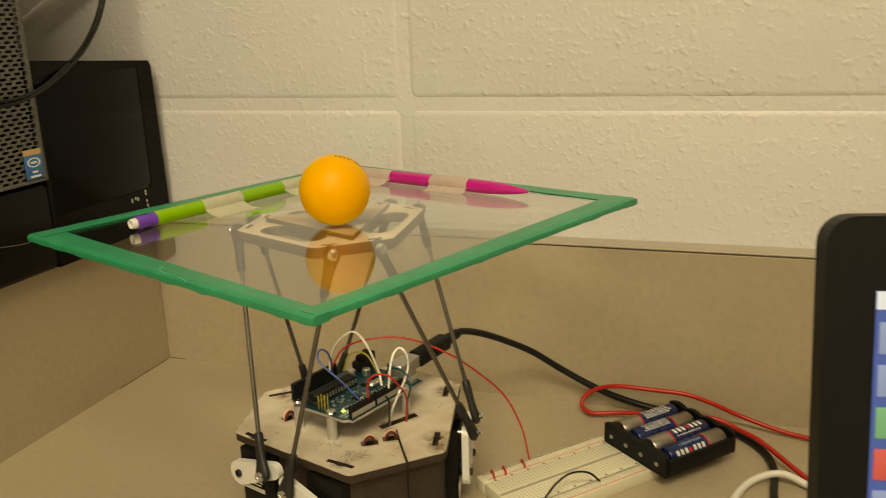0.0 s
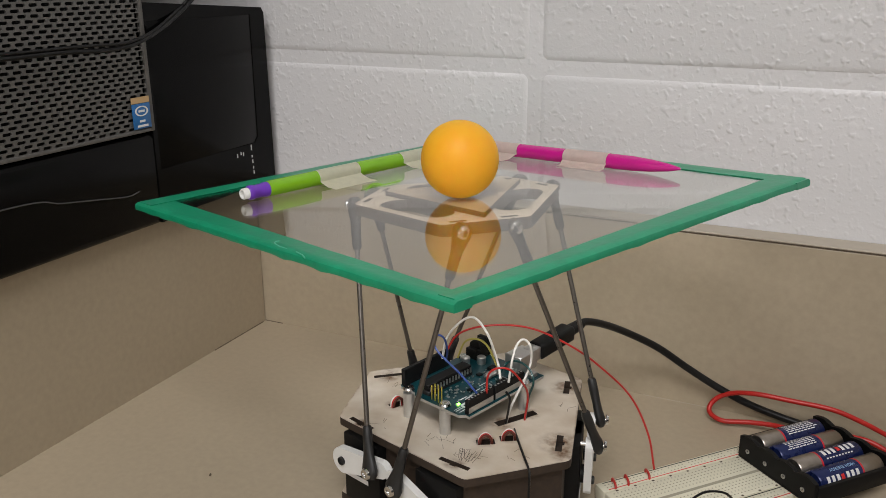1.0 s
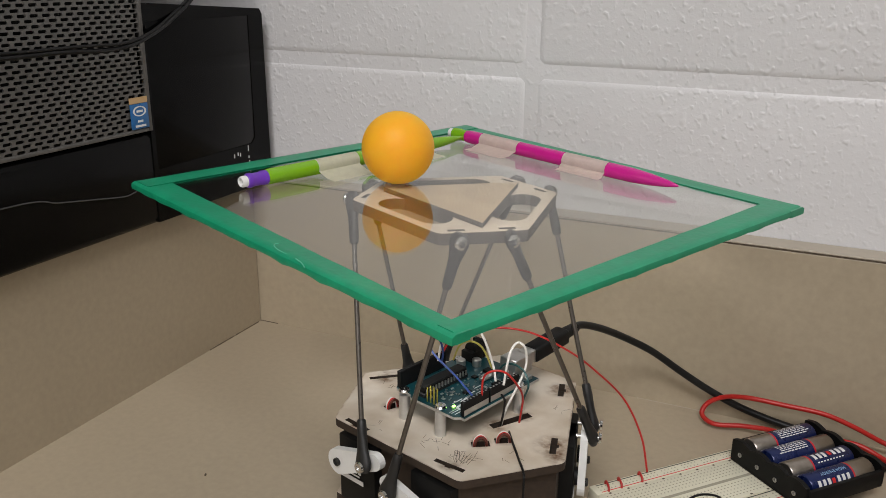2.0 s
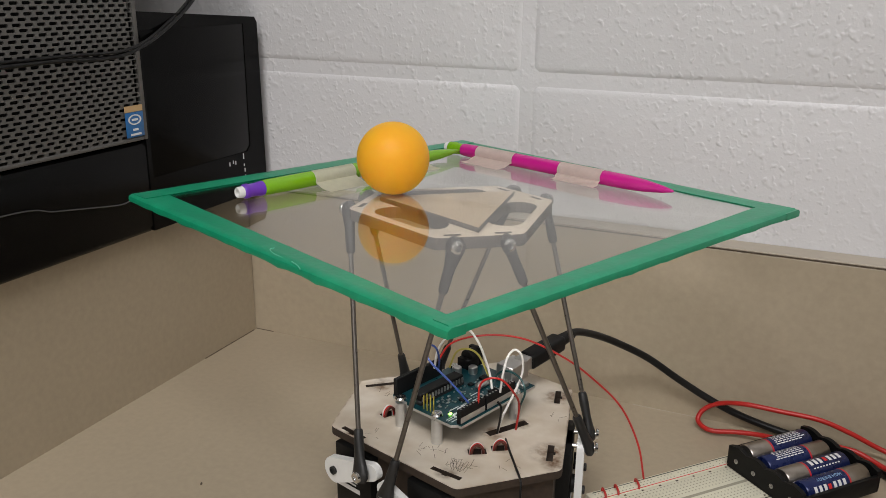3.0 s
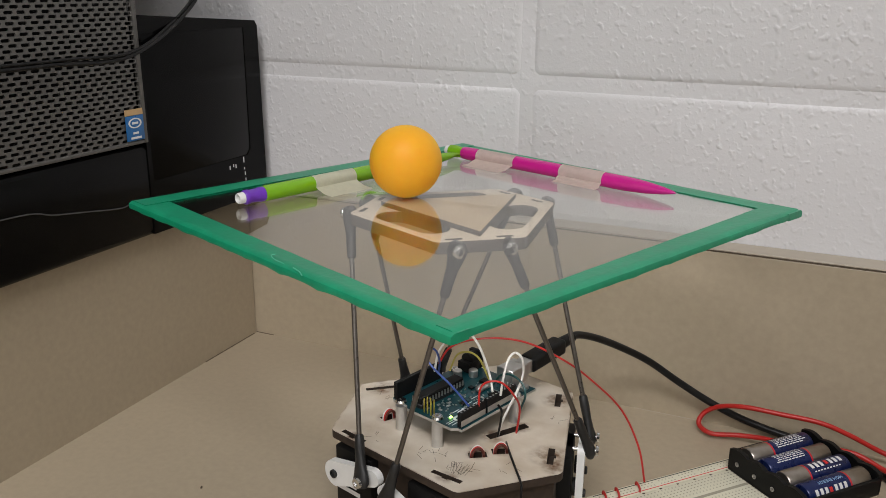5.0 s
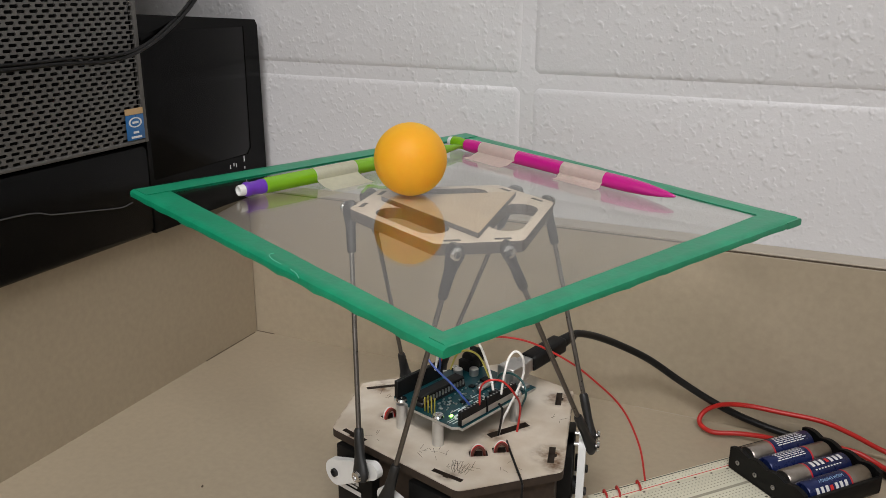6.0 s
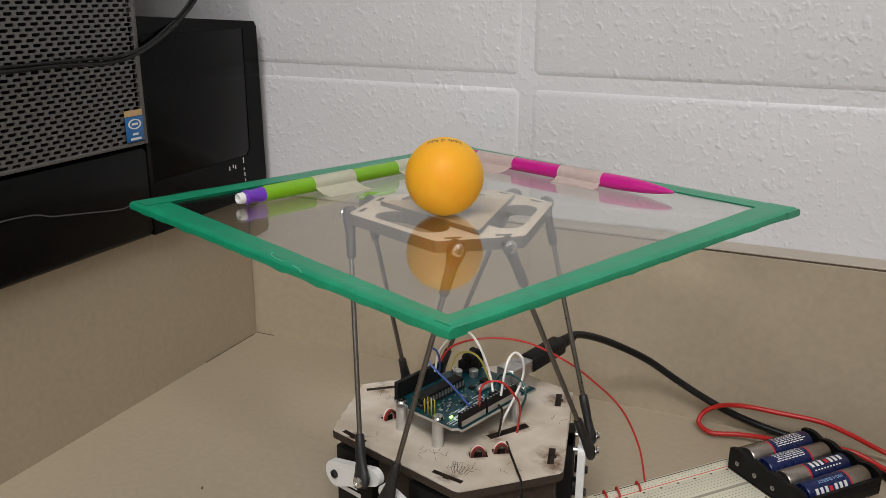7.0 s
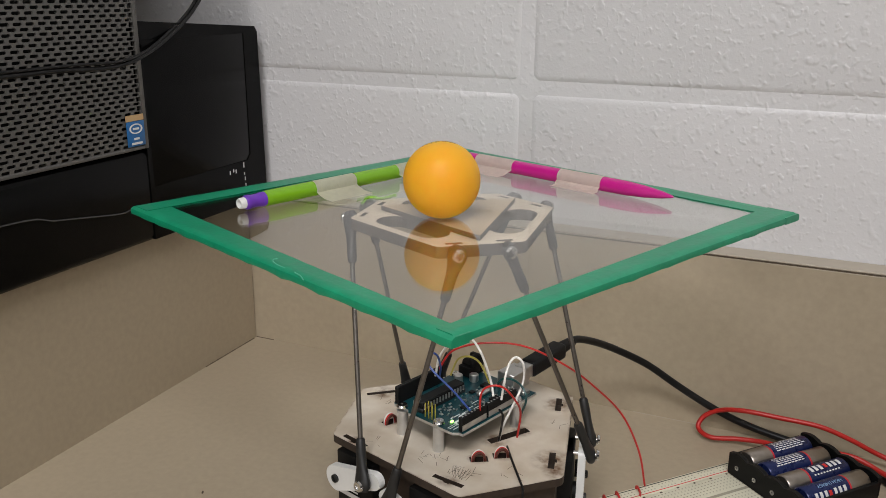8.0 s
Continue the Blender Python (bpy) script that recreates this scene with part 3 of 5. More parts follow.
def horn(past):
    """A white servo arm along +x from its hub, thickness along z; past: how far its round end lies beyond the rod's hole."""
    bm = bmesh.new()
    out = []
    for i in range(13):
        a = radians(100 + 160 * i / 12)
        out.append((0.0078 * math.cos(a), 0.0078 * math.sin(a)))
    for i in range(9):
        a = radians(-82 + 164 * i / 8)
        out.append((ARM + past + 0.0048 * math.cos(a), 0.0048 * math.sin(a)))
    add_plate(bm, out, [slot(0, 0, 0, 0.0051, 0.005), slot(ARM - 0.0001, 0, 0, 0.0026, 0.0025)], -0.0021, 0.0021, 0, 0)
    return bm


H_ME, H_SHORT = (mesh_of("servo_arm", horn(past), M_WHITEPL, False) for past in (0.0048, -0.0015))
SCREW_ME = mesh_of("bolt", lathe([(0.0, 0.0), (0.0032, 0.0), (0.0034, 0.0006), (0.0030, 0.0016), (0.0017, 0.0021), (0.0016, 0.0012), (0.0, 0.0012)], seg=18, caps=False), M_CHROME, True)
BOLT_ME = mesh_of("bolt", add_lathe(lathe([(0.0013, -0.0060), (0.0013, 0.0068)], seg=12), [(0.0, 0.0066), (0.0030, 0.0066), (0.0032, 0.0070), (0.0028, 0.0082), (0.0014, 0.0085), (0.0013, 0.0078), (0.0, 0.0078)], None, 18, 0, False),
                  M_CHROME, True)
HUBSCREW_ME = mesh_of("hub_screw", lathe([(0.0024, -0.002), (0.0024, 0.0022), (0.0016, 0.0026), (0.0015, 0.0014), (0.0, 0.0014)], seg=16, caps=False), M_DARK, True)
ARMS, RODS = [], []


def link(me, parent, at):
    ob = new(me.name, me)
    ob.parent, ob.matrix_basis = parent, at
    return ob


def rod_end_mesh(flip):
    """A nylon ball-joint socket: eye at the origin, shank along +z."""
    bm = lathe([(0.0, -0.0042), (0.0030, -0.0040), (0.0047, -0.0018), (0.0050, 0.0010), (0.0042, 0.0045), (0.0033, 0.010), (0.0027, 0.018), (0.0025, 0.0235), (0.0019, 0.0245), (0.0, 0.0247)], seg=18, caps=False)
    for v in bm.verts:
        v.co.y *= 0.62 if v.co.z < 0.008 else 0.62 + 0.38 * min(1, (v.co.z - 0.008) / 0.008)
        v.co.x *= 1.12 if v.co.z < 0.006 else 1.0
    if flip:
        bmesh.ops.transform(bm, matrix=Matrix.Rotation(math.pi, 4, "X"), verts=bm.verts)
    return mesh_of("rod_end", bm, M_DARK, True)


END_LO, END_HI = rod_end_mesh(False), rod_end_mesh(True)


def arm_pose(side, along, z, deg):
    n, t = side_axes(side)
    c, s = math.cos(radians(deg)), math.sin(radians(deg))
    up = Vector((0, 0, 1))
    m = Matrix((c * t + s * up, -s * t + c * up, n)).transposed().to_4x4()
    m.translation = n * (APO + ARM_OUT - (0.0020 if side == 1 else 0)) + t * along + up * z
    return m


def arm_tip(side, along, z, deg):
    n, t = side_axes(side)
    return n * (APO + ROD_OUT - (0.0030 if side == 1 else 0)) + t * (along + ARM * math.cos(radians(deg))) + Vector((0, 0, z + ARM * math.sin(radians(deg))))


def rod_pose(lo, hi, side):
    n, _ = side_axes(side)
    d = (hi - lo).normalized()
    y = (n - n.dot(d) * d).normalized()
    m = Matrix((y.cross(d), y, d)).transposed().to_4x4()
    m.translation = lo
    return m


# ---- how the plate and the ball move ----
PLATE = [  # seconds, x, y, z, tilt about x, tilt about y, turn, ball on the plate
    (0, -0.1727, 0.4054, 0.1832, 0.33, -0.56, -22.66, 0.0149, -0.0124),
    (0.2, -0.1739, 0.4065, 0.1824, 0.39, -1.04, -22.78, 0.0113, -0.0081),
    (0.5, -0.1728, 0.4053, 0.1826, 0.45, -0.66, -23.12, 0.0134, -0.0113),
    (0.75, -0.1728, 0.4053, 0.1828, 0.19, -1.27, -23.01, 0.0154, -0.0118),
    (1, -0.1734, 0.4054, 0.1825, -0.52, -3.17, -22.84, 0.0091, -0.0102),
    (1.2, -0.1722, 0.4046, 0.1828, 0.23, -1.84, -22.81, -0.0061, -0.0104),
    (1.5, -0.1721, 0.4047, 0.1828, 1.42, 1.89, -23.31, -0.0339, -0.0117),
    (1.7, -0.1724, 0.4044, 0.1833, 1.70, 1.87, -22.98, -0.0398, -0.0120),
    (2.8, -0.1718, 0.4053, 0.1825, -0.30, 0.30, -23.24, -0.0350, -0.0142),
    (3, -0.1724, 0.4052, 0.1829, 0.01, 0.22, -23.25, -0.0375, -0.0143),
    (3.5, -0.1723, 0.4050, 0.1827, 1.30, -0.52, -23.11, -0.0346, -0.0041),
    (4, -0.1719, 0.4050, 0.1828, 0.89, -0.70, -23.25, -0.0325, -0.0042),
    (4.5, -0.1721, 0.4055, 0.1830, 0.54, -0.02, -23.29, -0.0357, -0.0094),
    (4.7, -0.1713, 0.4042, 0.1829, 0.27, -0.07, -23.07, -0.0353, -0.0081),
    (5.8, -0.1717, 0.4043, 0.1827, 0.65, -0.45, -23.41, -0.0344, -0.0073),
    (6, -0.1720, 0.4048, 0.1830, 1.59, 2.06, -23.91, -0.0304, -0.0091),
    (6.2, -0.1722, 0.4054, 0.1832, 1.10, 0.53, -23.77, -0.0152, -0.0098),
    (6.5, -0.1730, 0.4054, 0.1824, -0.24, -2.27, -23.39, 0.0056, -0.0110),
    (7, -0.1722, 0.4051, 0.1828, -0.17, -0.41, -23.24, 0.0084, -0.0182),
    (7.5, -0.1723, 0.4051, 0.1828, 0.40, 0.06, -23.27, 0.0043, -0.0181),
    (8, -0.1724, 0.4051, 0.1829, 0.35, -0.27, -23.20, 0.0037, -0.0162),
]
STEPS = [i / 10 for i in range(81)]


def plate_state(t):
    """The plate's row at any moment, on a monotone cubic through PLATE."""
    ts = [r[0] for r in PLATE]
    v = np.array([r[1:] for r in PLATE])
    k = max(i for i in range(len(ts) - 1) if ts[i] <= t + 1e-9)

    def slope(i):
        if i in (0, len(ts) - 1):
            return v[0] * 0
        a, b = (v[i] - v[i - 1]) / (ts[i] - ts[i - 1]), (v[i + 1] - v[i]) / (ts[i + 1] - ts[i])
        both = a * b > 0
        return np.where(both, 2 * a * b / np.where(both, a + b, 1), 0)

    h = ts[k + 1] - ts[k]
    s = (t - ts[k]) / h
    return v[k] * (1 + 2 * s) * (1 - s) ** 2 + v[k + 1] * s * s * (3 - 2 * s) + h * (slope(k) * s * (1 - s) ** 2 - slope(k + 1) * s * s * (1 - s))


def plate_pose(t):
    x, y, z, a, b, w = plate_state(t)[:6]
    return Matrix.Translation((x, y, z)) @ Matrix.Rotation(radians(a), 4, "X") @ Matrix.Rotation(radians(b), 4, "Y") @ Matrix.Rotation(radians(w), 4, "Z")


def in_robot(m):
    return Matrix.Translation(-HUB) @ m


REST = 3.5
ROD_LEN = []
for side, along, z, deg, corner, half in LEG:
    hi = in_robot(plate_pose(REST)) @ top_joint(corner, half)
    ROD_LEN.append((hi - arm_tip(side, along, z, deg)).length)


def arm_angle(k, t):
    """The servo angle that keeps the rod's length, near the angle at rest."""
    side, along, z, deg, corner, half = LEG[k]
    n, tt = side_axes(side)
    hi = in_robot(plate_pose(t)) @ top_joint(corner, half)
    d = hi - (n * (APO + ROD_OUT - (0.0030 if side == 1 else 0)) + tt * along + Vector((0, 0, z)))
    a, b = d.dot(tt), d.z
    want = (d.length_squared + ARM ** 2 - ROD_LEN[k] ** 2) / (2 * ARM)
    reach = math.acos(max(-1, min(1, want / math.hypot(a, b))))
    mid = math.atan2(b, a)
    return min((math.degrees(mid + s * reach) for s in (1, -1)), key=lambda q: abs((q - deg + 180) % 360 - 180))


for k, (side, along, z, deg, corner, half) in enumerate(LEG):
    arm = link(H_SHORT if side == 1 else H_ME, robot, arm_pose(side, along, z, deg))
    tagged(arm, "white plastic servo arm")
    link(HUBSCREW_ME, arm, pose(0, 0, 0.0012))
    link(BOLT_ME, arm, pose(ARM, 0, 0.0012))
    ARMS.append(arm)
    L = ROD_LEN[k]
    hi = in_robot(plate_pose(REST)) @ top_joint(corner, half)
    bar = lathe([(0.00138, 0.022), (0.00138, L - 0.022)], seg=12)
    rod = part("connecting_rod", bar, M_STEEL, robot, "thin grey steel rod with black ball joints", at=rod_pose(arm_tip(side, along, z, deg), hi, side))
    link(END_LO, rod, pose(0, 0, 0))
    link(END_HI, rod, pose(0, 0, L))
    RODS.append(rod)


def top_platform():
    def corner_pts(r, hw):
        out = []
        for a in CORNERS:
            n, t = Vector((math.cos(radians(a)), math.sin(radians(a)), 0)), Vector((-math.sin(radians(a)), math.cos(radians(a)), 0))
            for s in (-1, 1):
                q = TOP_C + n * r + t * (hw * s)
                out.append((q.x, q.y))
        return out
    holes = []
    for a in CORNERS:
        m = a + 60
        q = TOP_C + Vector((math.cos(radians(m)), math.sin(radians(m)), 0)) * 0.0317
        holes.append(slot(q.x, q.y, m + 90, 0.050, 0.0185, 9))
        for s in (-1, 1):
            n, t = Vector((math.cos(radians(a)), math.sin(radians(a)), 0)), Vector((-math.sin(radians(a)), math.cos(radians(a)), 0))
            w = TOP_C + n * 0.0495 + t * (0.0128 * s)
            holes.append(rect(w.x, w.y, a + 90, 0.0085, 0.0026))
    top = part("top_platform", add_plate(bmesh.new(), rounded(corner_pts(TOP_R, 0.0222), 0.003), holes, -0.0106, -0.0046), [M_PLATF, M_CUTEDGE], robot, "pale plywood ring with charred edges under the glass", smooth=False)
    tri = [(0.0455 * math.cos(radians(a)), 0.0455 * math.sin(radians(a))) for a in (-31, 91.5, 208.5)]
    part("spacer", add_plate(bmesh.new(), tri, [], -0.0044, -0.0018), [M_SPACER, M_CUTEDGE], top, "triangular plywood spacer", smooth=False)
    # thin wavy green strip near one corner of the ring
    part("tape_scrap", tube([(-0.0576, -0.0216, -0.0036), (-0.0629, -0.0126, -0.0028), (-0.0585, -0.0065, -0.0036), (-0.0567, 0.0027, -0.0028)], 0.0009, 6), M_GREENPEN, top, "small wavy green strip")
    for a in CORNERS:
        n, t = Vector((math.cos(radians(a)), math.sin(radians(a)), 0)), Vector((-math.sin(radians(a)), math.cos(radians(a)), 0))
        for s in (-1, 1):
            m = Matrix((t, (0, 0, 1), n)).transposed().to_4x4()
            m.translation = TOP_C + n * (TOP_R + 0.0068) + t * (0.0128 * s) + Vector((0, 0, JOINT_Z))
            link(SCREW_ME, top, m)
    return top


TOP = top_platform()


# ---- glass plate with its tape ----
SX, SY, TH = 0.2535, 0.2520, 0.0015
glass_plate = thing("glass_plate", plate_pose(0), "clear square glass plate edged with green tape on the robot", "glass plate")
pane = part("pane", box((-SX / 2, -SY / 2, -TH), (SX / 2, SY / 2, TH), 0.0002), M_GLASS, glass_plate, "clear glass sheet", smooth=False)
pane.visible_shadow = False


def tape_strip(length, w_start, w_end, seed, flare=0.0):
    """Tape folded round the plate's edge; local x runs along the edge, y inward from it, uneven by noise."""
    bm = bmesh.new()
    n, rows = 46, []
    for i in range(n + 1):
        x = -length / 2 + length * i / n
        wob = 0.0011 * noise.noise((x * 45, seed, 0)) + 0.0006 * noise.noise((x * 160, seed, 3))
        lump = 0.0009 * max(0, noise.noise((x * 70, seed, 9))) + 0.0008 * math.exp(-((x - flare) / 0.012) ** 2) * abs(noise.noise((x * 260, seed, 5)))
        e = -0.0013 - lump
        wt = w_start + (w_end - w_start) * i / n + 0.3 * wob
        w_under = wt - 0.001
        prof = [(wt, TH + 0.0001), (wt, TH + 0.0004), (0.004, TH + 0.00042 + lump * 0.2), (0.0006, TH + 0.0005 + lump * .3), (e + 0.0003, TH * 0.7 + lump * .4), (e, -0.0002),
                (e + 0.0002, -TH - 0.0003 - lump), (0.002, -TH - 0.0005 - lump * .5), (w_under + wob, -TH - 0.0004), (w_under + wob, -TH - 0.0001)]
        rows.append([bm.verts.new((x, y, z)) for y, z in prof])
    for a, b in zip(rows, rows[1:]):
        for k in range(len(a) - 1):
            bm.faces.new((a[k], a[k + 1], b[k + 1], b[k]))
    bm.faces.new(rows[0])
    bm.faces.new(rows[-1][::-1])
    return bm


part("tape", tape_strip(SX + 0.003, 0.0154, 0.0083, 1, 0.025), M_TAPE, glass_plate, "green vinyl tape with bubbles at its edge", at=pose(0, -SY / 2, 0))
part("tape", tape_strip(SY - 0.002, 0.0086, 0.0152, 2), M_TAPE, glass_plate, "green vinyl tape", at=pose(SX / 2, 0, 0.0005, 0, 0, 90))
part("tape", tape_strip(SX + 0.003, 0.0135, 0.0125, 3), M_TAPE, glass_plate, "green vinyl tape", at=pose(0, SY / 2, 0, 0, 0, 180))
part("tape", tape_strip(SY - 0.002, 0.0125, 0.0145, 4), M_TAPE, glass_plate, "green vinyl tape", at=pose(-SX / 2, 0, 0.0005, 0, 0, -90))


for pts in ([(0.0085, -0.1205), (0.0092, -0.1232), (0.0150, -0.1252), (0.0228, -0.1255)], [(0.0300, -0.1256), (0.0358, -0.1266), (0.0408, -0.1285)]):
    part("crease", tube([(x, y, TH + 0.0004) for x, y in pts], 0.00028, 6, 6), M_STRETCH, glass_plate, "pale crease where the tape was stretched")
# the sheet was cut by hand and is not quite square: each corner's shift
CORNER_SHIFT = {(-1, -1): (0.0010, 0.0), (1, -1): (-0.0041, 0.0042), (1, 1): (0.0, 0.0), (-1, 1): (-0.0019, 0.0009)}
for piece in glass_plate.children:
    m = piece.matrix_basis.copy()
    for vert in piece.data.vertices:
        q = m @ vert.co
        dx = dy = 0.0
        for (sx, sy), (cx, cy) in CORNER_SHIFT.items():
            w = (0.5 + sx * q.x / SX) * (0.5 + sy * q.y / SY)
            dx, dy = dx + w * cx, dy + w * cy
        vert.co = m.inverted() @ (q + Vector((dx, dy, 0)))


# ---- the two pens taped on the plate: local x runs along the pen, z up, origin on the glass ----
def axial(profile, mat_bm=None, zc=0.0044):
    return lathe(profile, Matrix.Translation((0, 0, zc)) @ Matrix.Rotation(math.pi / 2, 4, "Y"), 22)


def masking(x0, x1, reach_a, reach_b, seed, radius=0.0046, zc=0.0044):
    bm = bmesh.new()
    rows = []
    for i in range(9):
        x = x0 + (x1 - x0) * i / 8
        w = 0.0012 * noise.noise((x * 120, seed, 0))
        prof = [(-reach_a + w, 0.0004), (-reach_a * 0.6, 0.0006), (-radius * 1.35, 0.0022)]
        for k in range(9):
            a = radians(200 - 220 * k / 8)
            prof.append((radius * math.cos(a), zc + radius * math.sin(a)))
        prof += [(radius * 1.35, 0.0022), (reach_b * 0.6, 0.0006), (reach_b + w, 0.0004)]
        rows.append([bm.verts.new((x + 0.003 * y / 0.02 * (1 if seed % 2 else -1) * (0.5 if abs(y) > radius else 0), y, z)) for y, z in prof])
    for a, b in zip(rows, rows[1:]):
        for k in range(len(a) - 1):
            bm.faces.new((a[k], a[k + 1], b[k + 1], b[k]))
    bmesh.ops.solidify(bm, geom=list(bm.faces), thickness=0.00012)
    return bm


def green_pen():
    t = thing("marker_pen", Matrix(), "lime green pen with a purple end, taped down on the glass", "pen", "taped pens")
    part("barrel", axial([(0.0041, 0.016), (0.0044, 0.0175), (0.0044, 0.136), (0.0041, 0.141), (0.0036, 0.146), (0.0033, 0.153), (0.0022, 0.163), (0.0011, 0.170), (0.0004, 0.173)]), M_GREENPEN, t)
    part("end_cap", axial([(0.0034, 0.0035), (0.0040, 0.0045), (0.0040, 0.0065), (0.0036, 0.0075), (0.0037, 0.0125), (0.0040, 0.0132), (0.0040, 0.0165)]), M_PURPLE, t, "purple end section")
    part("tip_cap", lathe([(0.0, 0.0022), (0.0016, 0.0020), (0.0019, 0.0002), (0.0026, 0.0), (0.0030, 0.0008), (0.0031, 0.0048)], Matrix.Translation((0, 0, 0.0044)) @ Matrix.Rotation(math.pi / 2, 4, "Y"), 22, False), M_WHITEPL, t, "white hollow end")
    part("masking_tape", masking(0.0490, 0.0790, 0.0200, 0.011, 1), M_MASKGREEN, t, "cream masking tape over the pen")
    part("masking_tape", masking(0.1135, 0.136, 0.018, 0.012, 2), M_MASKGREEN, t, "cream masking tape over the pen")
    return t


def pink_pen():
    t = thing("marker_pen", Matrix(), "magenta pen with a pointed tip, taped down on the glass", "pen", "taped pens")
    part("barrel", axial([(0.0039, 0.008), (0.0042, 0.0095), (0.0043, 0.012), (0.0044, 0.016), (0.0044, 0.128), (0.0043, 0.138), (0.0035, 0.150), (0.0021, 0.161), (0.0008, 0.1670), (0.0003, 0.1680)]), M_PINK, t)
    part("end_cap", axial([(0.0028, -0.0045), (0.0039, -0.004), (0.0042, 0.002), (0.0037, 0.0035), (0.0036, 0.0085)]), M_GREENPEN, t, "lime green end cap")
    part("eraser", axial([(0.0020, -0.0085), (0.0030, -0.0078), (0.0030, -0.004)]), M_WHITEPL, t, "white end")
    part("masking_tape", masking(0.0226, 0.0545, 0.017, 0.012, 3), M_MASKPINK, t, "cream masking tape over the pen")
    part("masking_tape", masking(0.0908, 0.1221, 0.012, 0.010, 4), M_MASKPINK, t, "cream masking tape over the pen")
    return t


GREEN_AT = pose(-0.0780, -0.0885, TH + 0.0001, 0, 0, 93.2)
PINK_AT = pose(-0.0961, 0.0881, TH + 0.0001, 0, 0, 2.3)
pen_a, pen_b = green_pen(), pink_pen()


# ---- the ball ----
def ping_pong_ball():
    bm = bmesh.new()
    bmesh.ops.create_icosphere(bm, subdivisions=5, radius=0.02)
    b = tagged(part("ping_pong_ball", bm, M_ORANGE), "orange ping-pong ball rolling on the glass plate", "ball")
    pr = bmesh.new()
    for k in range(15):
        if k in (6, 9):
            continue
        a = radians(-26 + 52 * k / 14)
        for row, h in ((24, 2.6), (19, 1.2)):
            if row == 19 and k % 2:
                continue
            quad = []
            for da, de in ((-1.25, -h), (1.25, -h), (1.25, h), (-1.25, h)):
                e = radians(row + de * 0.8)
                quad.append(pr.verts.new(0.02004 * Vector((math.cos(e) * math.sin(a + radians(da)), math.cos(e) * math.cos(a + radians(da)), math.sin(e)))))
            pr.faces.new(quad)
    part("print", pr, M_INKBLK, b, "plain black bars of small print", smooth=False)
    return b


ball = ping_pong_ball()


# ---- circuit board on the deck ----
board = thing("circuit_board", pose(-0.1716, 0.4025, 0.0552, 0, 0, 252.0), "teal microcontroller board on metal standoffs with jumper wires", "circuit board")
ZB = 0.0165                                  # top of the board over the deck


def bx(a0, a1, b0, b1, z0, z1, bevel=0.0003):
    return box(((a0 - 40) / 1000, (b0 - 26) / 1000, ZB + z0 / 1000), ((a1 - 40) / 1000, (b1 - 26) / 1000, ZB + z1 / 1000), bevel, 1)


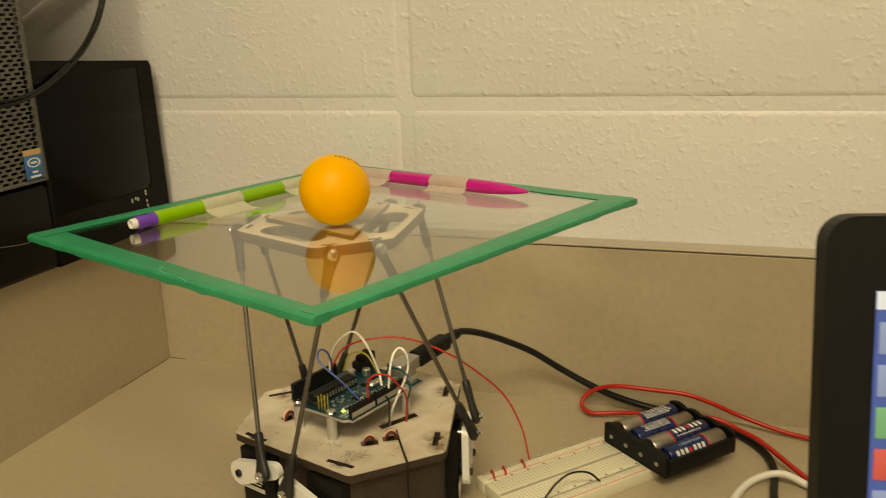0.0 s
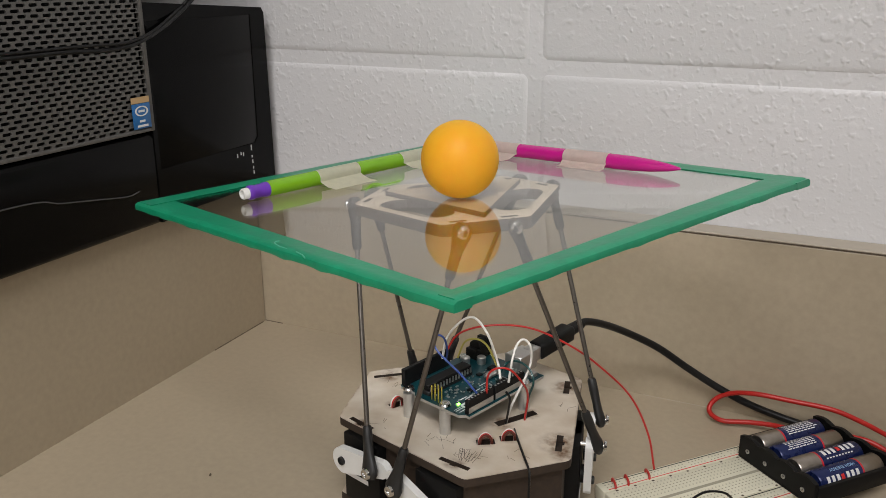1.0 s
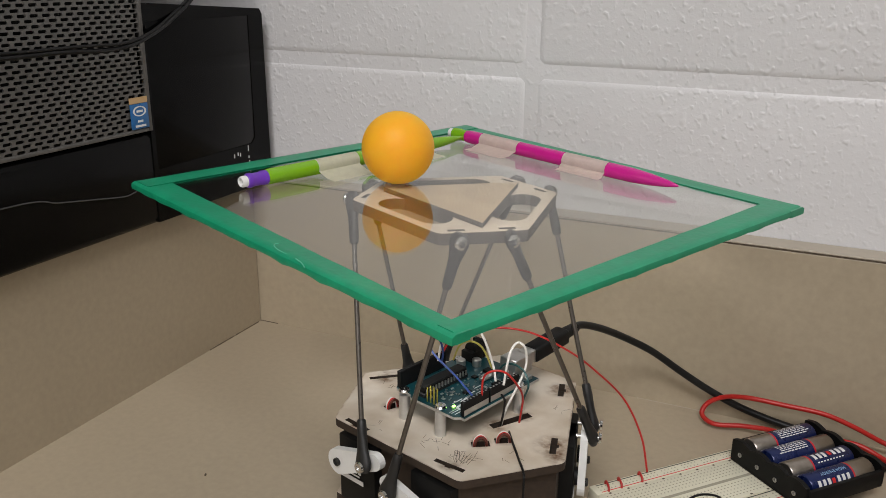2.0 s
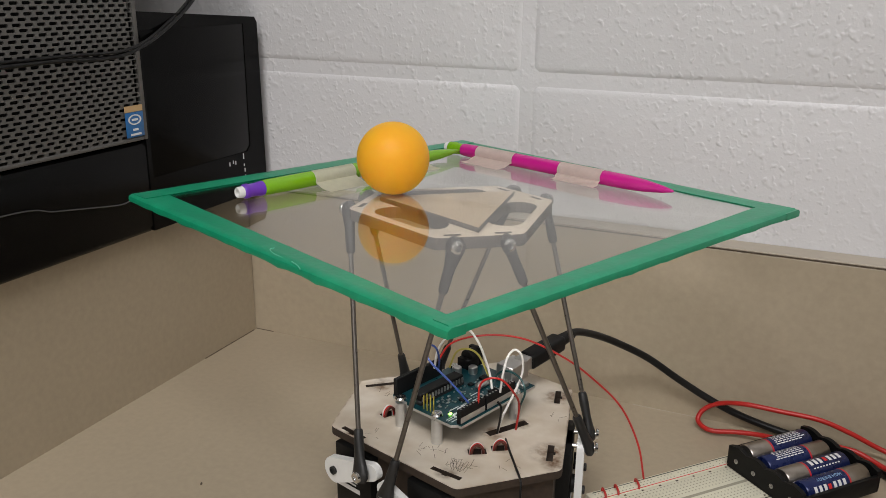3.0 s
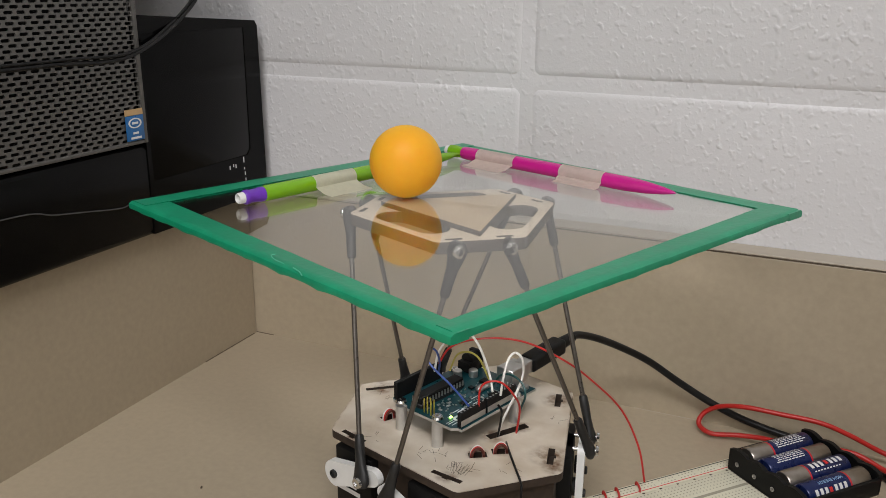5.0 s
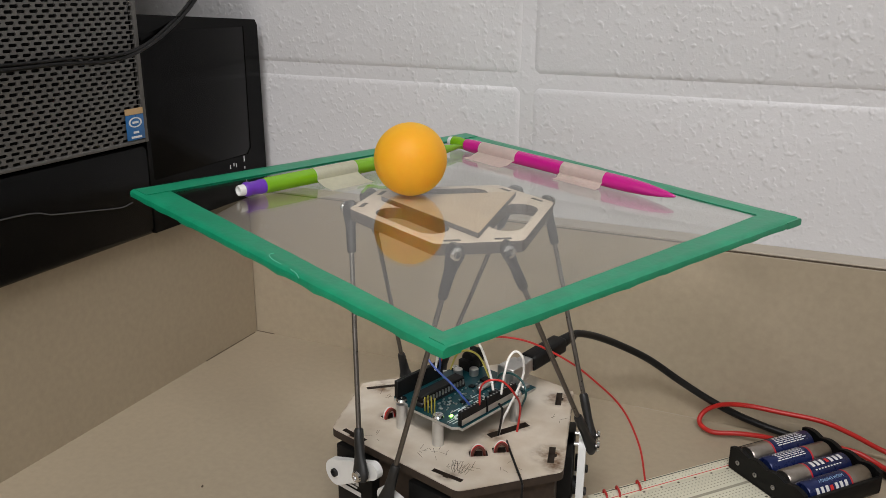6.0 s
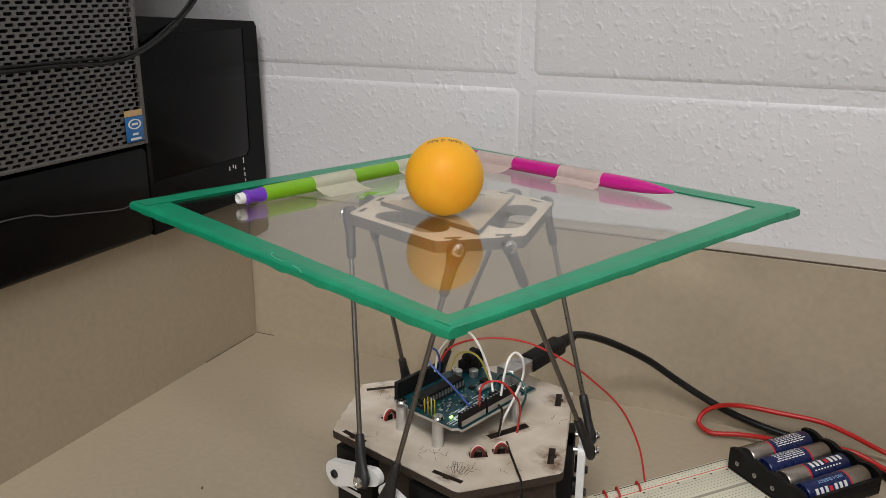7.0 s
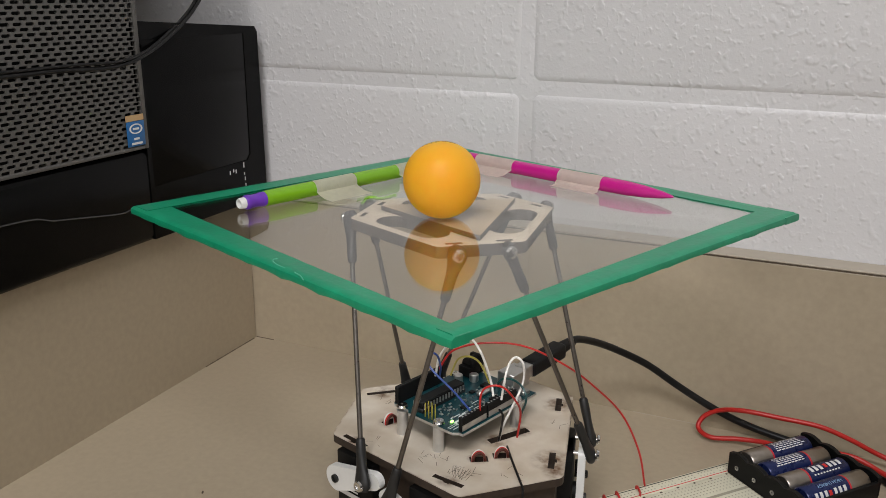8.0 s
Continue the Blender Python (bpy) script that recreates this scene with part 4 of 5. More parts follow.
def build_board():
    out = [((a - 40) / 1000, (b - 26) / 1000) for a, b in ((0, 0), (64.5, 0), (66, 1.5), (66, 12.7), (68.6, 15.2), (68.6, 48), (66, 50.5), (66, 53.3), (0, 53.3))]
    pcb = part("pcb", add_plate(bmesh.new(), out, [], ZB - 0.0016, ZB, 0, 1), [M_PCB, M_ALU], board, "teal printed circuit board", smooth=False)
    part("usb_port", bx(-6.2, 10, 31.7, 43.7, 0, 11.0, 0.0005), M_TIN, board, "silver metal usb socket")
    jack = add_box(add_lathe(bmesh.new(), [(0.0045, -0.0018), (0.0045, 0.0085), (0.0043, 0.0085)], Matrix.Translation((-0.040, -0.0185, ZB + 0.0065)) @ Matrix.Rotation(math.pi / 2, 4, "Y"), 20),
                   (-0.0418, -0.0230, ZB), (-0.0385, -0.0140, ZB + 0.011), 0.0004)
    add_box(jack, (-0.0385, -0.0230, ZB), (-0.0280, -0.0140, ZB + 0.0062), 0.0004)
    part("power_jack", jack, M_BLACK, board, "black barrel power socket")
    part("chip", bx(28, 64, 14.6, 21.6, 2.8, 6.6, 0.0004), M_BLACK, board, "long black microcontroller chip in its socket")
    part("chip_socket", bx(27.5, 64.5, 14.0, 22.2, 0, 2.6), M_DARK, board)
    pins = bmesh.new()
    for k in range(14):
        for b0 in (13.7, 21.9):
            a = 29.5 + 2.54 * k
            add_box(pins, ((a - 0.5 - 40) / 1000, (b0 - 26) / 1000, ZB + 0.0022), ((a + 0.5 - 40) / 1000, (b0 + 0.6 - 26) / 1000, ZB + 0.0052))
    part("chip_pins", pins, M_TIN, board)
    for a0, a1, b0, h in ((26.7, 65.3, 1.2, 10.5), (17.4, 43.2, 49.4, 8.5), (44.4, 65.4, 49.4, 8.5)):
        hd = part("pin_header", bx(a0, a1, b0, b0 + 2.6, 0, h), M_BLACK, board, "black socket strip for jumper wires")
        hl = bmesh.new()
        n = int((a1 - a0) / 2.54)
        for k in range(n):
            a = a0 + 1.3 + 2.54 * k
            add_box(hl, ((a - 0.5 - 40) / 1000, (b0 + 0.8 - 26) / 1000, ZB + h / 1000), ((a + 0.5 - 40) / 1000, (b0 + 1.8 - 26) / 1000, ZB + h / 1000 + 0.00008))
        # the black squares paint the shade inside the openings; tin ones are contacts
        part("pin_openings", hl, M_TIN if b0 > 20 else M_HOLE, hd)
        if b0 > 20:
            part("side_label", bx(a0 + 0.4, a1 - 0.4, b0 + 2.6, b0 + 2.75, 0.6, 4.0, 0), M_TIN, hd, "grey printed strip on the socket")
    for k in range(3):
        for j in range(2):
            a, b = 63.0 + 2.54 * j, 25.4 + 2.54 * k
            part("gold_pin", bx(a - 0.32, a + 0.32, b - 0.32, b + 0.32, 0, 8.6, 0.0001), M_GOLD, board, "upright gold header pin")
    for k in range(3):
        for j in range(2):
            a, b = 17.5 + 2.54 * j, 44.0 + 1.9 * k
            part("gold_pin", bx(a - 0.3, a + 0.3, b - 0.3, b + 0.3, 0, 8.0, 0.0001), M_TIN, board, "upright header pin")
    for a, b in ((12.5, 16), (19.5, 9.5)):
        part("capacitor", lathe([(0.0027, ZB), (0.0028, ZB + 0.0006), (0.0028, ZB + 0.0042), (0.0024, ZB + 0.0046)], pose((a - 40) / 1000, (b - 26) / 1000, 0)), M_TIN, board, "small silver capacitor can")
    part("crystal", bx(16.5, 27.5, 29.5, 34, 0, 3.4, 0.0012), M_TIN, board, "silver crystal can")
    for a, b, w, d, h in ((20, 38.5, 6, 6, 1.2), (11.5, 24, 5, 6.5, 1.6), (40, 33, 5, 3, 1.0), (47, 28, 2, 1.2, 0.7), (50, 30, 2, 1.2, 0.7), (36, 27, 2, 1.2, .7), (33, 41, 2.2, 1.2, .7), (57, 29, 1.4, 2.4, .7),
                          (53, 25, 2, 1.2, .7), (44, 25, 2, 1.2, .7), (30, 37, 1.2, 2, .7), (24, 24, 3, 3, 1.1)):
        part("small_chip", bx(a, a + w, b, b + d, 0, h, 0.0001), M_BLACK if w > 2.5 else M_TIN, board)
    rnd = random.Random(11)
    bits = bmesh.new()
    for k in range(70):
        a, b = rnd.uniform(14, 62), rnd.uniform(23.5, 47)
        if (16 < a < 28 and 29 < b < 35) or (19 < a < 27 and 38 < b < 45) or (45 < a < 60 and 38 < b < 47):
            continue
        w, d = rnd.choice(((1.1, 0.5), (0.5, 1.1), (0.8, 0.45), (1.3, 0.7)))
        add_box(bits, ((a - 40) / 1000, (b - 26) / 1000, ZB), ((a + w - 40) / 1000, (b + d - 26) / 1000, ZB + 0.0006))
    tagged(part("tiny_components", bits, M_TIN, board, "scattered tiny soldered components"), kind="stuff")
    part("reset_button", bx(3, 9, 46, 51, 0, 2.6), M_TIN, board, "small metal reset button")
    part("power_led", bx(59.2, 61.0, 39.6, 40.8, 0, 0.9, 0.0001), M_LED, board, "glowing green indicator light")
    silk = bmesh.new()
    for a, b in ((56.5, 43.6), (50.0, 41.0), (47.0, 43.8)):
        add_plate(silk, slot((a - 40) / 1000, (b - 26) / 1000, 0, 0.0085, 0.0052, 8), [slot((a - 40) / 1000, (b - 26) / 1000, 0, 0.0055, 0.0022, 8)], ZB + 0.00003, ZB + 0.00008, 0, 0)
    for a0, a1, b0, b1 in ((40, 47, 44.5, 45.4), (40, 46, 42.5, 43.3), (32, 37, 45, 45.7), (46, 62, 47.6, 48.2), (24, 41, 47.6, 48.2), (50, 58, 37, 37.7), (44, 49, 37.8, 38.4), (58, 66, 46, 46.6), (30, 36, 34, 34.6), (50, 60, 10.5, 11.1),
                           (60, 66.5, 44, 44.5), (60, 66.5, 42.6, 43.0), (34, 40, 38.8, 39.4), (38, 43, 36.3, 36.9)):
        add_box(silk, ((a0 - 40) / 1000, (b0 - 26) / 1000, ZB + 0.00003), ((a1 - 40) / 1000, (b1 - 26) / 1000, ZB + 0.00008))
    tagged(part("silkscreen", silk, M_SILK, pcb, "white printed outlines and bars", smooth=False), kind="stuff")
    for a, b in ((66.04 - 0.3, 7.62), (66.04 - 0.3, 35.56), (15.24, 50.3), (13.97, 3.0)):
        so = part("standoff", lathe([(0.0032, 0.0), (0.0032, ZB - 0.0017)], pose((a - 40) / 1000, (b - 26) / 1000, 0), 20), M_ALU, board, "aluminium standoff")
        sc = lathe([(0.0032, ZB), (0.0034, ZB + 0.0007), (0.0028, ZB + 0.0018), (0.0012, ZB + 0.0020), (0.0, ZB + 0.0014)], pose((a - 40) / 1000, (b - 26) / 1000, 0), 18, False)
        part("screw", sc, M_CHROME, so, "shiny screw head")


build_board()
# jumper wires, at their places over the desk
for pts, r, mat, lab in (
    ([(-0.1903, 0.4144, 0.079), (-0.1867, 0.4122, 0.093), (-0.1773, 0.4086, 0.106), (-0.1693, 0.4109, 0.11), (-0.1591, 0.4063, 0.104), (-0.1541, 0.4102, 0.086), (-0.1496, 0.4039, 0.079)], 0.0007, M_WIREW, "white jumper wire arched over the circuit board"),
    ([(-0.1441, 0.4019, 0.079), (-0.1424, 0.4018, 0.092), (-0.1414, 0.4059, 0.1), (-0.1386, 0.4089, 0.103), (-0.1346, 0.409, 0.1), (-0.1344, 0.4112, 0.090), (-0.1356, 0.4058, 0.082), (-0.1384, 0.3990, 0.073), (-0.1413, 0.3980, 0.065), (-0.1445, 0.4005, 0.054)], 0.0007, M_WIREW, "white jumper wire looped down into the deck slot"),
    ([(-0.1552, 0.3828, 0.079), (-0.1643, 0.3803, 0.09), (-0.1756, 0.3791, 0.1), (-0.1802, 0.3818, 0.104), (-0.1814, 0.3879, 0.106), (-0.1786, 0.3907, 0.104), (-0.1796, 0.3977, 0.094), (-0.1834, 0.4045, 0.083)], 0.0006, M_WIREBLUE, "blue jumper wire curling across the circuit board"),
    ([(-0.1825, 0.4189, 0.079), (-0.1779, 0.4183, 0.09), (-0.1704, 0.4173, 0.094), (-0.1625, 0.4154, 0.092), (-0.1549, 0.4121, 0.082)], 0.0006, M_WIREY, "yellow jumper wire on the circuit board"),
    ([(-0.1504, 0.3849, 0.079), (-0.1495, 0.3848, 0.09), (-0.1444, 0.3849, 0.095), (-0.1381, 0.3878, 0.094), (-0.1331, 0.3923, 0.086), (-0.1322, 0.4007, 0.074), (-0.1357, 0.4065, 0.054)], 0.0006, M_RED, "red jumper wire arched down into the deck slot"),
    ([(-0.1523, 0.4098, 0.079), (-0.1467, 0.4082, 0.088), (-0.1395, 0.4069, 0.09), (-0.1325, 0.4038, 0.088), (-0.1294, 0.4012, 0.082), (-0.1333, 0.4049, 0.07), (-0.1358, 0.4085, 0.054)], 0.0006, M_WIREG, "dark green jumper wire beside the circuit board"),
    ([(-0.1405, 0.3888, 0.080), (-0.1376, 0.3865, 0.078), (-0.1405, 0.3931, 0.067), (-0.1440, 0.3983, 0.054)], 0.00065, M_WIREB, "black jumper wire down into the deck slot"),
    ([(-0.1408, 0.4021, 0.053), (-0.1329, 0.3858, 0.0565), (-0.1232, 0.3697, 0.0565), (-0.1158, 0.3574, 0.0565), (-0.1143, 0.3539, 0.0545), (-0.1138, 0.3524, 0.04), (-0.1128, 0.3519, 0.018), (-0.1098, 0.3454, 0.0012), (-0.0958, 0.3274, 0.001)], 0.00065, M_WIREB, "black wire hanging over the edge of the deck"),
    ([(-0.1912, 0.4184, 0.079), (-0.183, 0.4228, 0.093), (-0.1633, 0.4272, 0.1), (-0.1425, 0.4381, 0.097), (-0.1209, 0.4483, 0.085), (-0.1055, 0.4585, 0.07), (-0.0892, 0.4682, 0.05), (-0.0765, 0.4641, 0.03), (-0.0704, 0.4598, 0.0095)], 0.00062, M_RED, "thin red wire from the circuit board to the breadboard"),
):
    cable("jumper_wire", pts, r, mat, lab, "wire", 8)
for cx, cy, a in ((-0.1466, 0.3752, 30), (-0.1365, 0.3840, 30), (-0.2092, 0.3925, 60)):
    ux, uy = math.cos(radians(a)) * 0.0036, math.sin(radians(a)) * 0.0036
    t = thing("servo_lead", pose(cx, cy, 0.0552), "brown red and white servo lead looping out of the deck", "wire", "servo leads")
    for k, mt in enumerate((M_WIREBR, M_RED, M_WIREW)):
        ox, oy = -uy * 0.33 * (k - 1), ux * 0.33 * (k - 1)
        part("strand", tube([(-ux + ox, -uy + oy, -0.004), (-ux * 0.8 + ox, -uy * 0.8 + oy, 0.002), (ox, oy, 0.0045), (ux * 0.8 + ox, uy * 0.8 + oy, 0.002), (ux + ox, uy + oy, -0.004)], 0.0008, 8), mt, t)


# ---- usb cable ----
def usb_cable():
    t = thing("usb_cable", Matrix(), "black usb cable from the circuit board across the desk", "cable")
    m = pose(-0.1435, 0.4465, 0.0795, 0, -3, 72)
    part("plug", box((-0.001, -0.0055, -0.0050), (0.034, 0.0055, 0.0050), 0.0022, 3), M_BLACK, t, at=m)
    part("plug_shell", box((-0.008, -0.0042, -0.0040), (0.000, 0.0042, 0.0040), 0.0006), M_TIN, t, at=m)
    part("strain_relief", lathe([(0.0042, 0.033), (0.0040, 0.036), (0.0034, 0.047), (0.0030, 0.048)], m @ Matrix.Rotation(math.pi / 2, 4, "Y"), 16), M_BLACK, t)
    part("cord", tube([(-0.1300, 0.4880, 0.0815), (-0.1270, 0.4975, 0.0815), (-0.1190, 0.5140, 0.0745), (-0.107, 0.533, 0.0630), (-0.089, 0.549, 0.049), (-0.069, 0.557, 0.034), (-0.049, 0.561, 0.022), (-0.030, 0.5630, 0.0135), (-0.010, 0.5645, 0.0075),
                       (0.010, 0.5645, 0.004), (0.035, 0.560, 0.003), (0.057, 0.547, 0.003), (0.076, 0.526, 0.003), (0.084, 0.50, 0.003), (0.083, 0.464, 0.003), (0.088, 0.41, 0.003), (0.11, 0.33, 0.003)], 0.0025, 12), M_WIREB, t)


usb_cable()

# ---- breadboard ----
BB = Matrix.Translation((-0.0990, 0.4312, 0.0)) @ Matrix.Rotation(radians(48.3), 4, "Z")   # x along the board, -y across it


def breadboard():
    t = thing("breadboard", BB, "ivory solderless breadboard lying on the desk", "breadboard")
    w = 0.0545
    part("body", box((0, -0.0445, 0), (0.165, -0.0100, 0.0085), 0.0005), M_BREAD, t)
    part("power_rail", box((0, -0.0095, 0), (0.165, 0.0, 0.0085), 0.0005), M_BREAD, t)
    part("power_rail", box((0, -w, 0), (0.165, -0.0450, 0.0085), 0.0005), M_BREAD, t)
    # flat darker squares carry the shade inside the pin holes
    holes = bmesh.new()

    def hole(x, y):
        s = 0.00042
        holes.faces.new([holes.verts.new((x + a * s, y + b * s, 0.00856)) for a, b in ((-1, -1), (1, -1), (1, 1), (-1, 1))])
    for i in range(63):
        x = 0.0045 + 0.00254 * i
        for k in range(5):
            hole(x, -0.0130 - 0.00254 * k)
            hole(x, -0.0310 - 0.00254 * k)
        if i % 6 != 5:
            for y in (-0.0035, -0.0062, -w + 0.0035, -w + 0.0062):
                hole(x, y)
    tagged(part("pin_hole_field", holes, M_PINHOLE, t, "rows of small square pin holes", smooth=False), kind="stuff")
    # flat strip, the groove's shade is in its colour
    part("groove", box((0.001, -0.0284, 0.0084), (0.164, -0.0262, 0.00853)), M_PINHOLE, t, "middle groove drawn as a flat shaded strip")
    for y, mt, lab in ((-0.0014, M_INKBLK, "dark printed rail line"), (-0.0082, M_INKRED, "red printed rail line"), (-w + 0.0016, M_INKRED, "red printed rail line"), (-w + 0.0084, M_INKBLK, "dark printed rail line")):
        part("rail_line", box((0.004, y - 0.0003, 0.0085), (0.161, y + 0.0003, 0.00857)), mt, t, lab)
    marks = bmesh.new()
    for i in range(12):
        x = 0.008 + 0.0127 * i
        for y in (-0.0108, -0.0437):
            add_box(marks, (x - 0.0008, y - 0.0006, 0.0085), (x + 0.0008, y + 0.0006, 0.00857))
    tagged(part("number_marks", marks, M_SEAM, t, "tiny printed row marks"), kind="stuff")
    for x, y in ((0.0095, -0.0052), (0.0185, -0.0052), (0.0335, -0.0050)):
        part("jumper_pin", tube([(x - 0.0012, y - 0.0036, 0.0075), (x - 0.0010, y - 0.003, 0.0105), (x + 0.0010, y + 0.003, 0.0108), (x + 0.0012, y + 0.0036, 0.0075)], 0.0007, 6, 4), M_RED, t, "short red jumper pushed into the rail")


breadboard()
cable("jumper_wire", [(-0.0520, 0.4100, 0.0085), (-0.0487, 0.4142, 0.013), (-0.0445, 0.4231, 0.017), (-0.0374, 0.4318, 0.02), (-0.0277, 0.4372, 0.019), (-0.0214, 0.4467, 0.0085)], 0.0007, M_WIREB, "thin dark wire looped over the breadboard", "wire", 8)


# ---- battery holder and its cells ----
HOLD = Matrix.Translation((0.0166, 0.5022, 0.0086)) @ Matrix.Rotation(radians(48.3), 4, "Z")


def battery_holder():
    t = thing("battery_holder", HOLD, "black four-cell battery holder lying on the breadboard", "battery holder")
    lx, ly, h = 0.0315, 0.0295, 0.0144
    tray = bmesh.new()
    add_box(tray, (-lx, -ly, 0.0), (lx, ly, 0.0018), 0.0006)
    part("tray", tray, M_BLACK, t)
    for s in (-1, 1):
        wall = bmesh.new()
        out = [(-ly, 0.0018), (ly, 0.0018)]
        for k in range(33):
            y = ly - 2 * ly * k / 32
            u = ((y + ly) / (2 * ly) * 4) % 1.0
            out.append((y, h + 0.0018 * math.sin(math.pi * u)))
        add_plate(wall, out, [], -0.0015, 0.0015, 0, 0)
        ew = part("end_wall", wall, M_BLACK, t, "scalloped black end wall", at=Matrix(((0, 0, 1, s * (lx - 0.0016)), (1, 0, 0, 0), (0, 1, 0, 0), (0, 0, 0, 1))), smooth=False)
        for k in range(4):
            y = -0.0218 + 0.01455 * k
            part("rivet", lathe([(0.0006, 0.0), (0.0014, 0.0), (0.0015, 0.0005), (0.0009, 0.0007), (0.0007, -0.0004), (0.0, -0.0005)], pose(y, 0.0072, s * 0.0016, 0 if s > 0 else 180, 0, 0), 14, False), M_TIN, ew, "metal contact rivet")
        part("side_wall", box((-lx + 0.003, s * ly - 0.0012, 0.0018), (lx - 0.003, s * ly + 0.0012, 0.0122), 0.0005), M_BLACK, t)
    for k in range(3):
        y = -0.01455 + 0.01455 * k
        part("rib", box((-lx + 0.003, y - 0.0006, 0.0018), (lx - 0.003, y + 0.0006, 0.0055), 0.0002), M_BLACK, t)


battery_holder()
R_AA = 0.00715


def wrap_bars(bm, y0, y1, x0, x1, mat=0):
    """A printed patch bent round the cell: x along it, y in degrees round from the top."""
    n = 4
    rows = []
    for k in range(n + 1):
        a = radians(y0 + (y1 - y0) * k / n)
        rows.append([bm.verts.new((x, (R_AA + 0.00006) * math.sin(a), (R_AA + 0.00006) * math.cos(a))) for x in (x0, x1)])
    for a, b in zip(rows, rows[1:]):
        bm.faces.new((a[0], a[1], b[1], b[0])).material_index = mat


def battery(k, flip, style):
    y = 0.0218 - 0.01455 * k
    at = HOLD @ pose(0, y, 0.0022 + R_AA) @ (pose(0, 0, 0, 0, 0, 180) if flip else Matrix())
    t = thing("battery", at, "blue and silver AA battery in the holder", "battery", "batteries in the holder")
    ax = Matrix.Rotation(math.pi / 2, 4, "Y")
    part("silver_end", lathe([(0.0050, -0.0245), (0.0066, -0.0245), (R_AA, -0.0238), (R_AA, -0.0085)], ax, 28), M_BATSILV, t, "silver wrapped end")
    part("red_ring", lathe([(R_AA + 0.00003, -0.0086), (R_AA + 0.00003, -0.0074)], ax, 28), M_BATRED, t, "thin red ring")
    part("wrapper", lathe([(R_AA, -0.0074), (R_AA, 0.0238), (0.0066, 0.0245), (0.0045, 0.0246)], ax, 28), M_BATBLUE, t, "dark blue wrapper")
    part("terminal", lathe([(0.0027, 0.0246), (0.0027, 0.0256), (0.0023, 0.0258)], ax, 16), M_TIN, t)
    ink = bmesh.new()
    red = None
    if style == "fine":
        for r in range(7):
            x = -0.004
            rnd = random.Random(r + 10 * k)
            while x < 0.017:
                l = rnd.uniform(0.0012, 0.0035)
                wrap_bars(ink, -38 + r * 11, -33 + r * 11, x, x + l)
                x += l + 0.0006
    else:
        up = 1 if style == "big" else -1
        for j in range(7):
            if j == 3:
                continue
            x = -0.0045 + 0.0037 * j
            lo = -24 if up > 0 else 40
            wrap_bars(ink, lo, lo + 34, x, x + 0.0022)
        red = bmesh.new()
        wrap_bars(red, -20 if up > 0 else 44, 6 if up > 0 else 70, 0.0068, 0.0092)
        if up > 0:
            for j in range(9):
                wrap_bars(ink, -44, -38, -0.004 + j * 0.0024, -0.0026 + j * 0.0024)
    part("print", ink, M_INK, t, "plain white bars of print", smooth=False)
    if style == "low":
        words = lettering("HIGH ENERGY", 0.0030)
        for v in words.verts:
            a, r = radians(12) + v.co.y / R_AA, R_AA + 0.00005 + v.co.z
            v.co = (v.co.x + 0.005, r * math.sin(a), r * math.cos(a))
        part("lettering", words, M_SILKBLUE, t, "pale blue words HIGH ENERGY", smooth=False)
    if red is not None:
        part("emblem", red, M_INKRED, t, "red dot in the print", smooth=False)
    return t


for k, (fl, st) in enumerate(((False, "fine"), (True, "fine"), (False, "big"), (True, "low"))):
    battery(k, fl, st)

cable("battery_lead", [(0.013, 0.5330, 0.012), (-0.004, 0.5480, 0.008), (-0.024, 0.5515, 0.005), (-0.042, 0.5480, 0.004), (-0.0515, 0.5545, 0.006), (-0.0490, 0.5590, 0.013), (-0.039, 0.5590, 0.020), (-0.023, 0.5530, 0.026), (0.000, 0.5525, 0.026),
                       (0.024, 0.5530, 0.025), (0.043, 0.5550, 0.019), (0.063, 0.5580, 0.010), (0.091, 0.5530, 0.004), (0.112, 0.5480, 0.003), (0.16, 0.53, 0.003)], 0.0017, M_RED, "thick red twin lead looped behind the battery holder")
cable("battery_lead", [(0.036, 0.5440, 0.013), (0.048, 0.5440, 0.012), (0.061, 0.5390, 0.009), (0.077, 0.5240, 0.0085), (0.104, 0.4880, 0.005), (0.13, 0.46, 0.003), (0.17, 0.42, 0.003)], 0.0017, M_RED, "red lead running from the battery holder over the desk")
cable("power_cable", [(0.052, 0.40, 0.0026), (0.056, 0.44, 0.0026), (0.062, 0.465, 0.0026), (0.072, 0.482, 0.004), (0.088, 0.487, 0.0075), (0.106, 0.483, 0.003), (0.14, 0.46, 0.0026)], 0.0024, M_WIREW, "white cord curving over the desk")


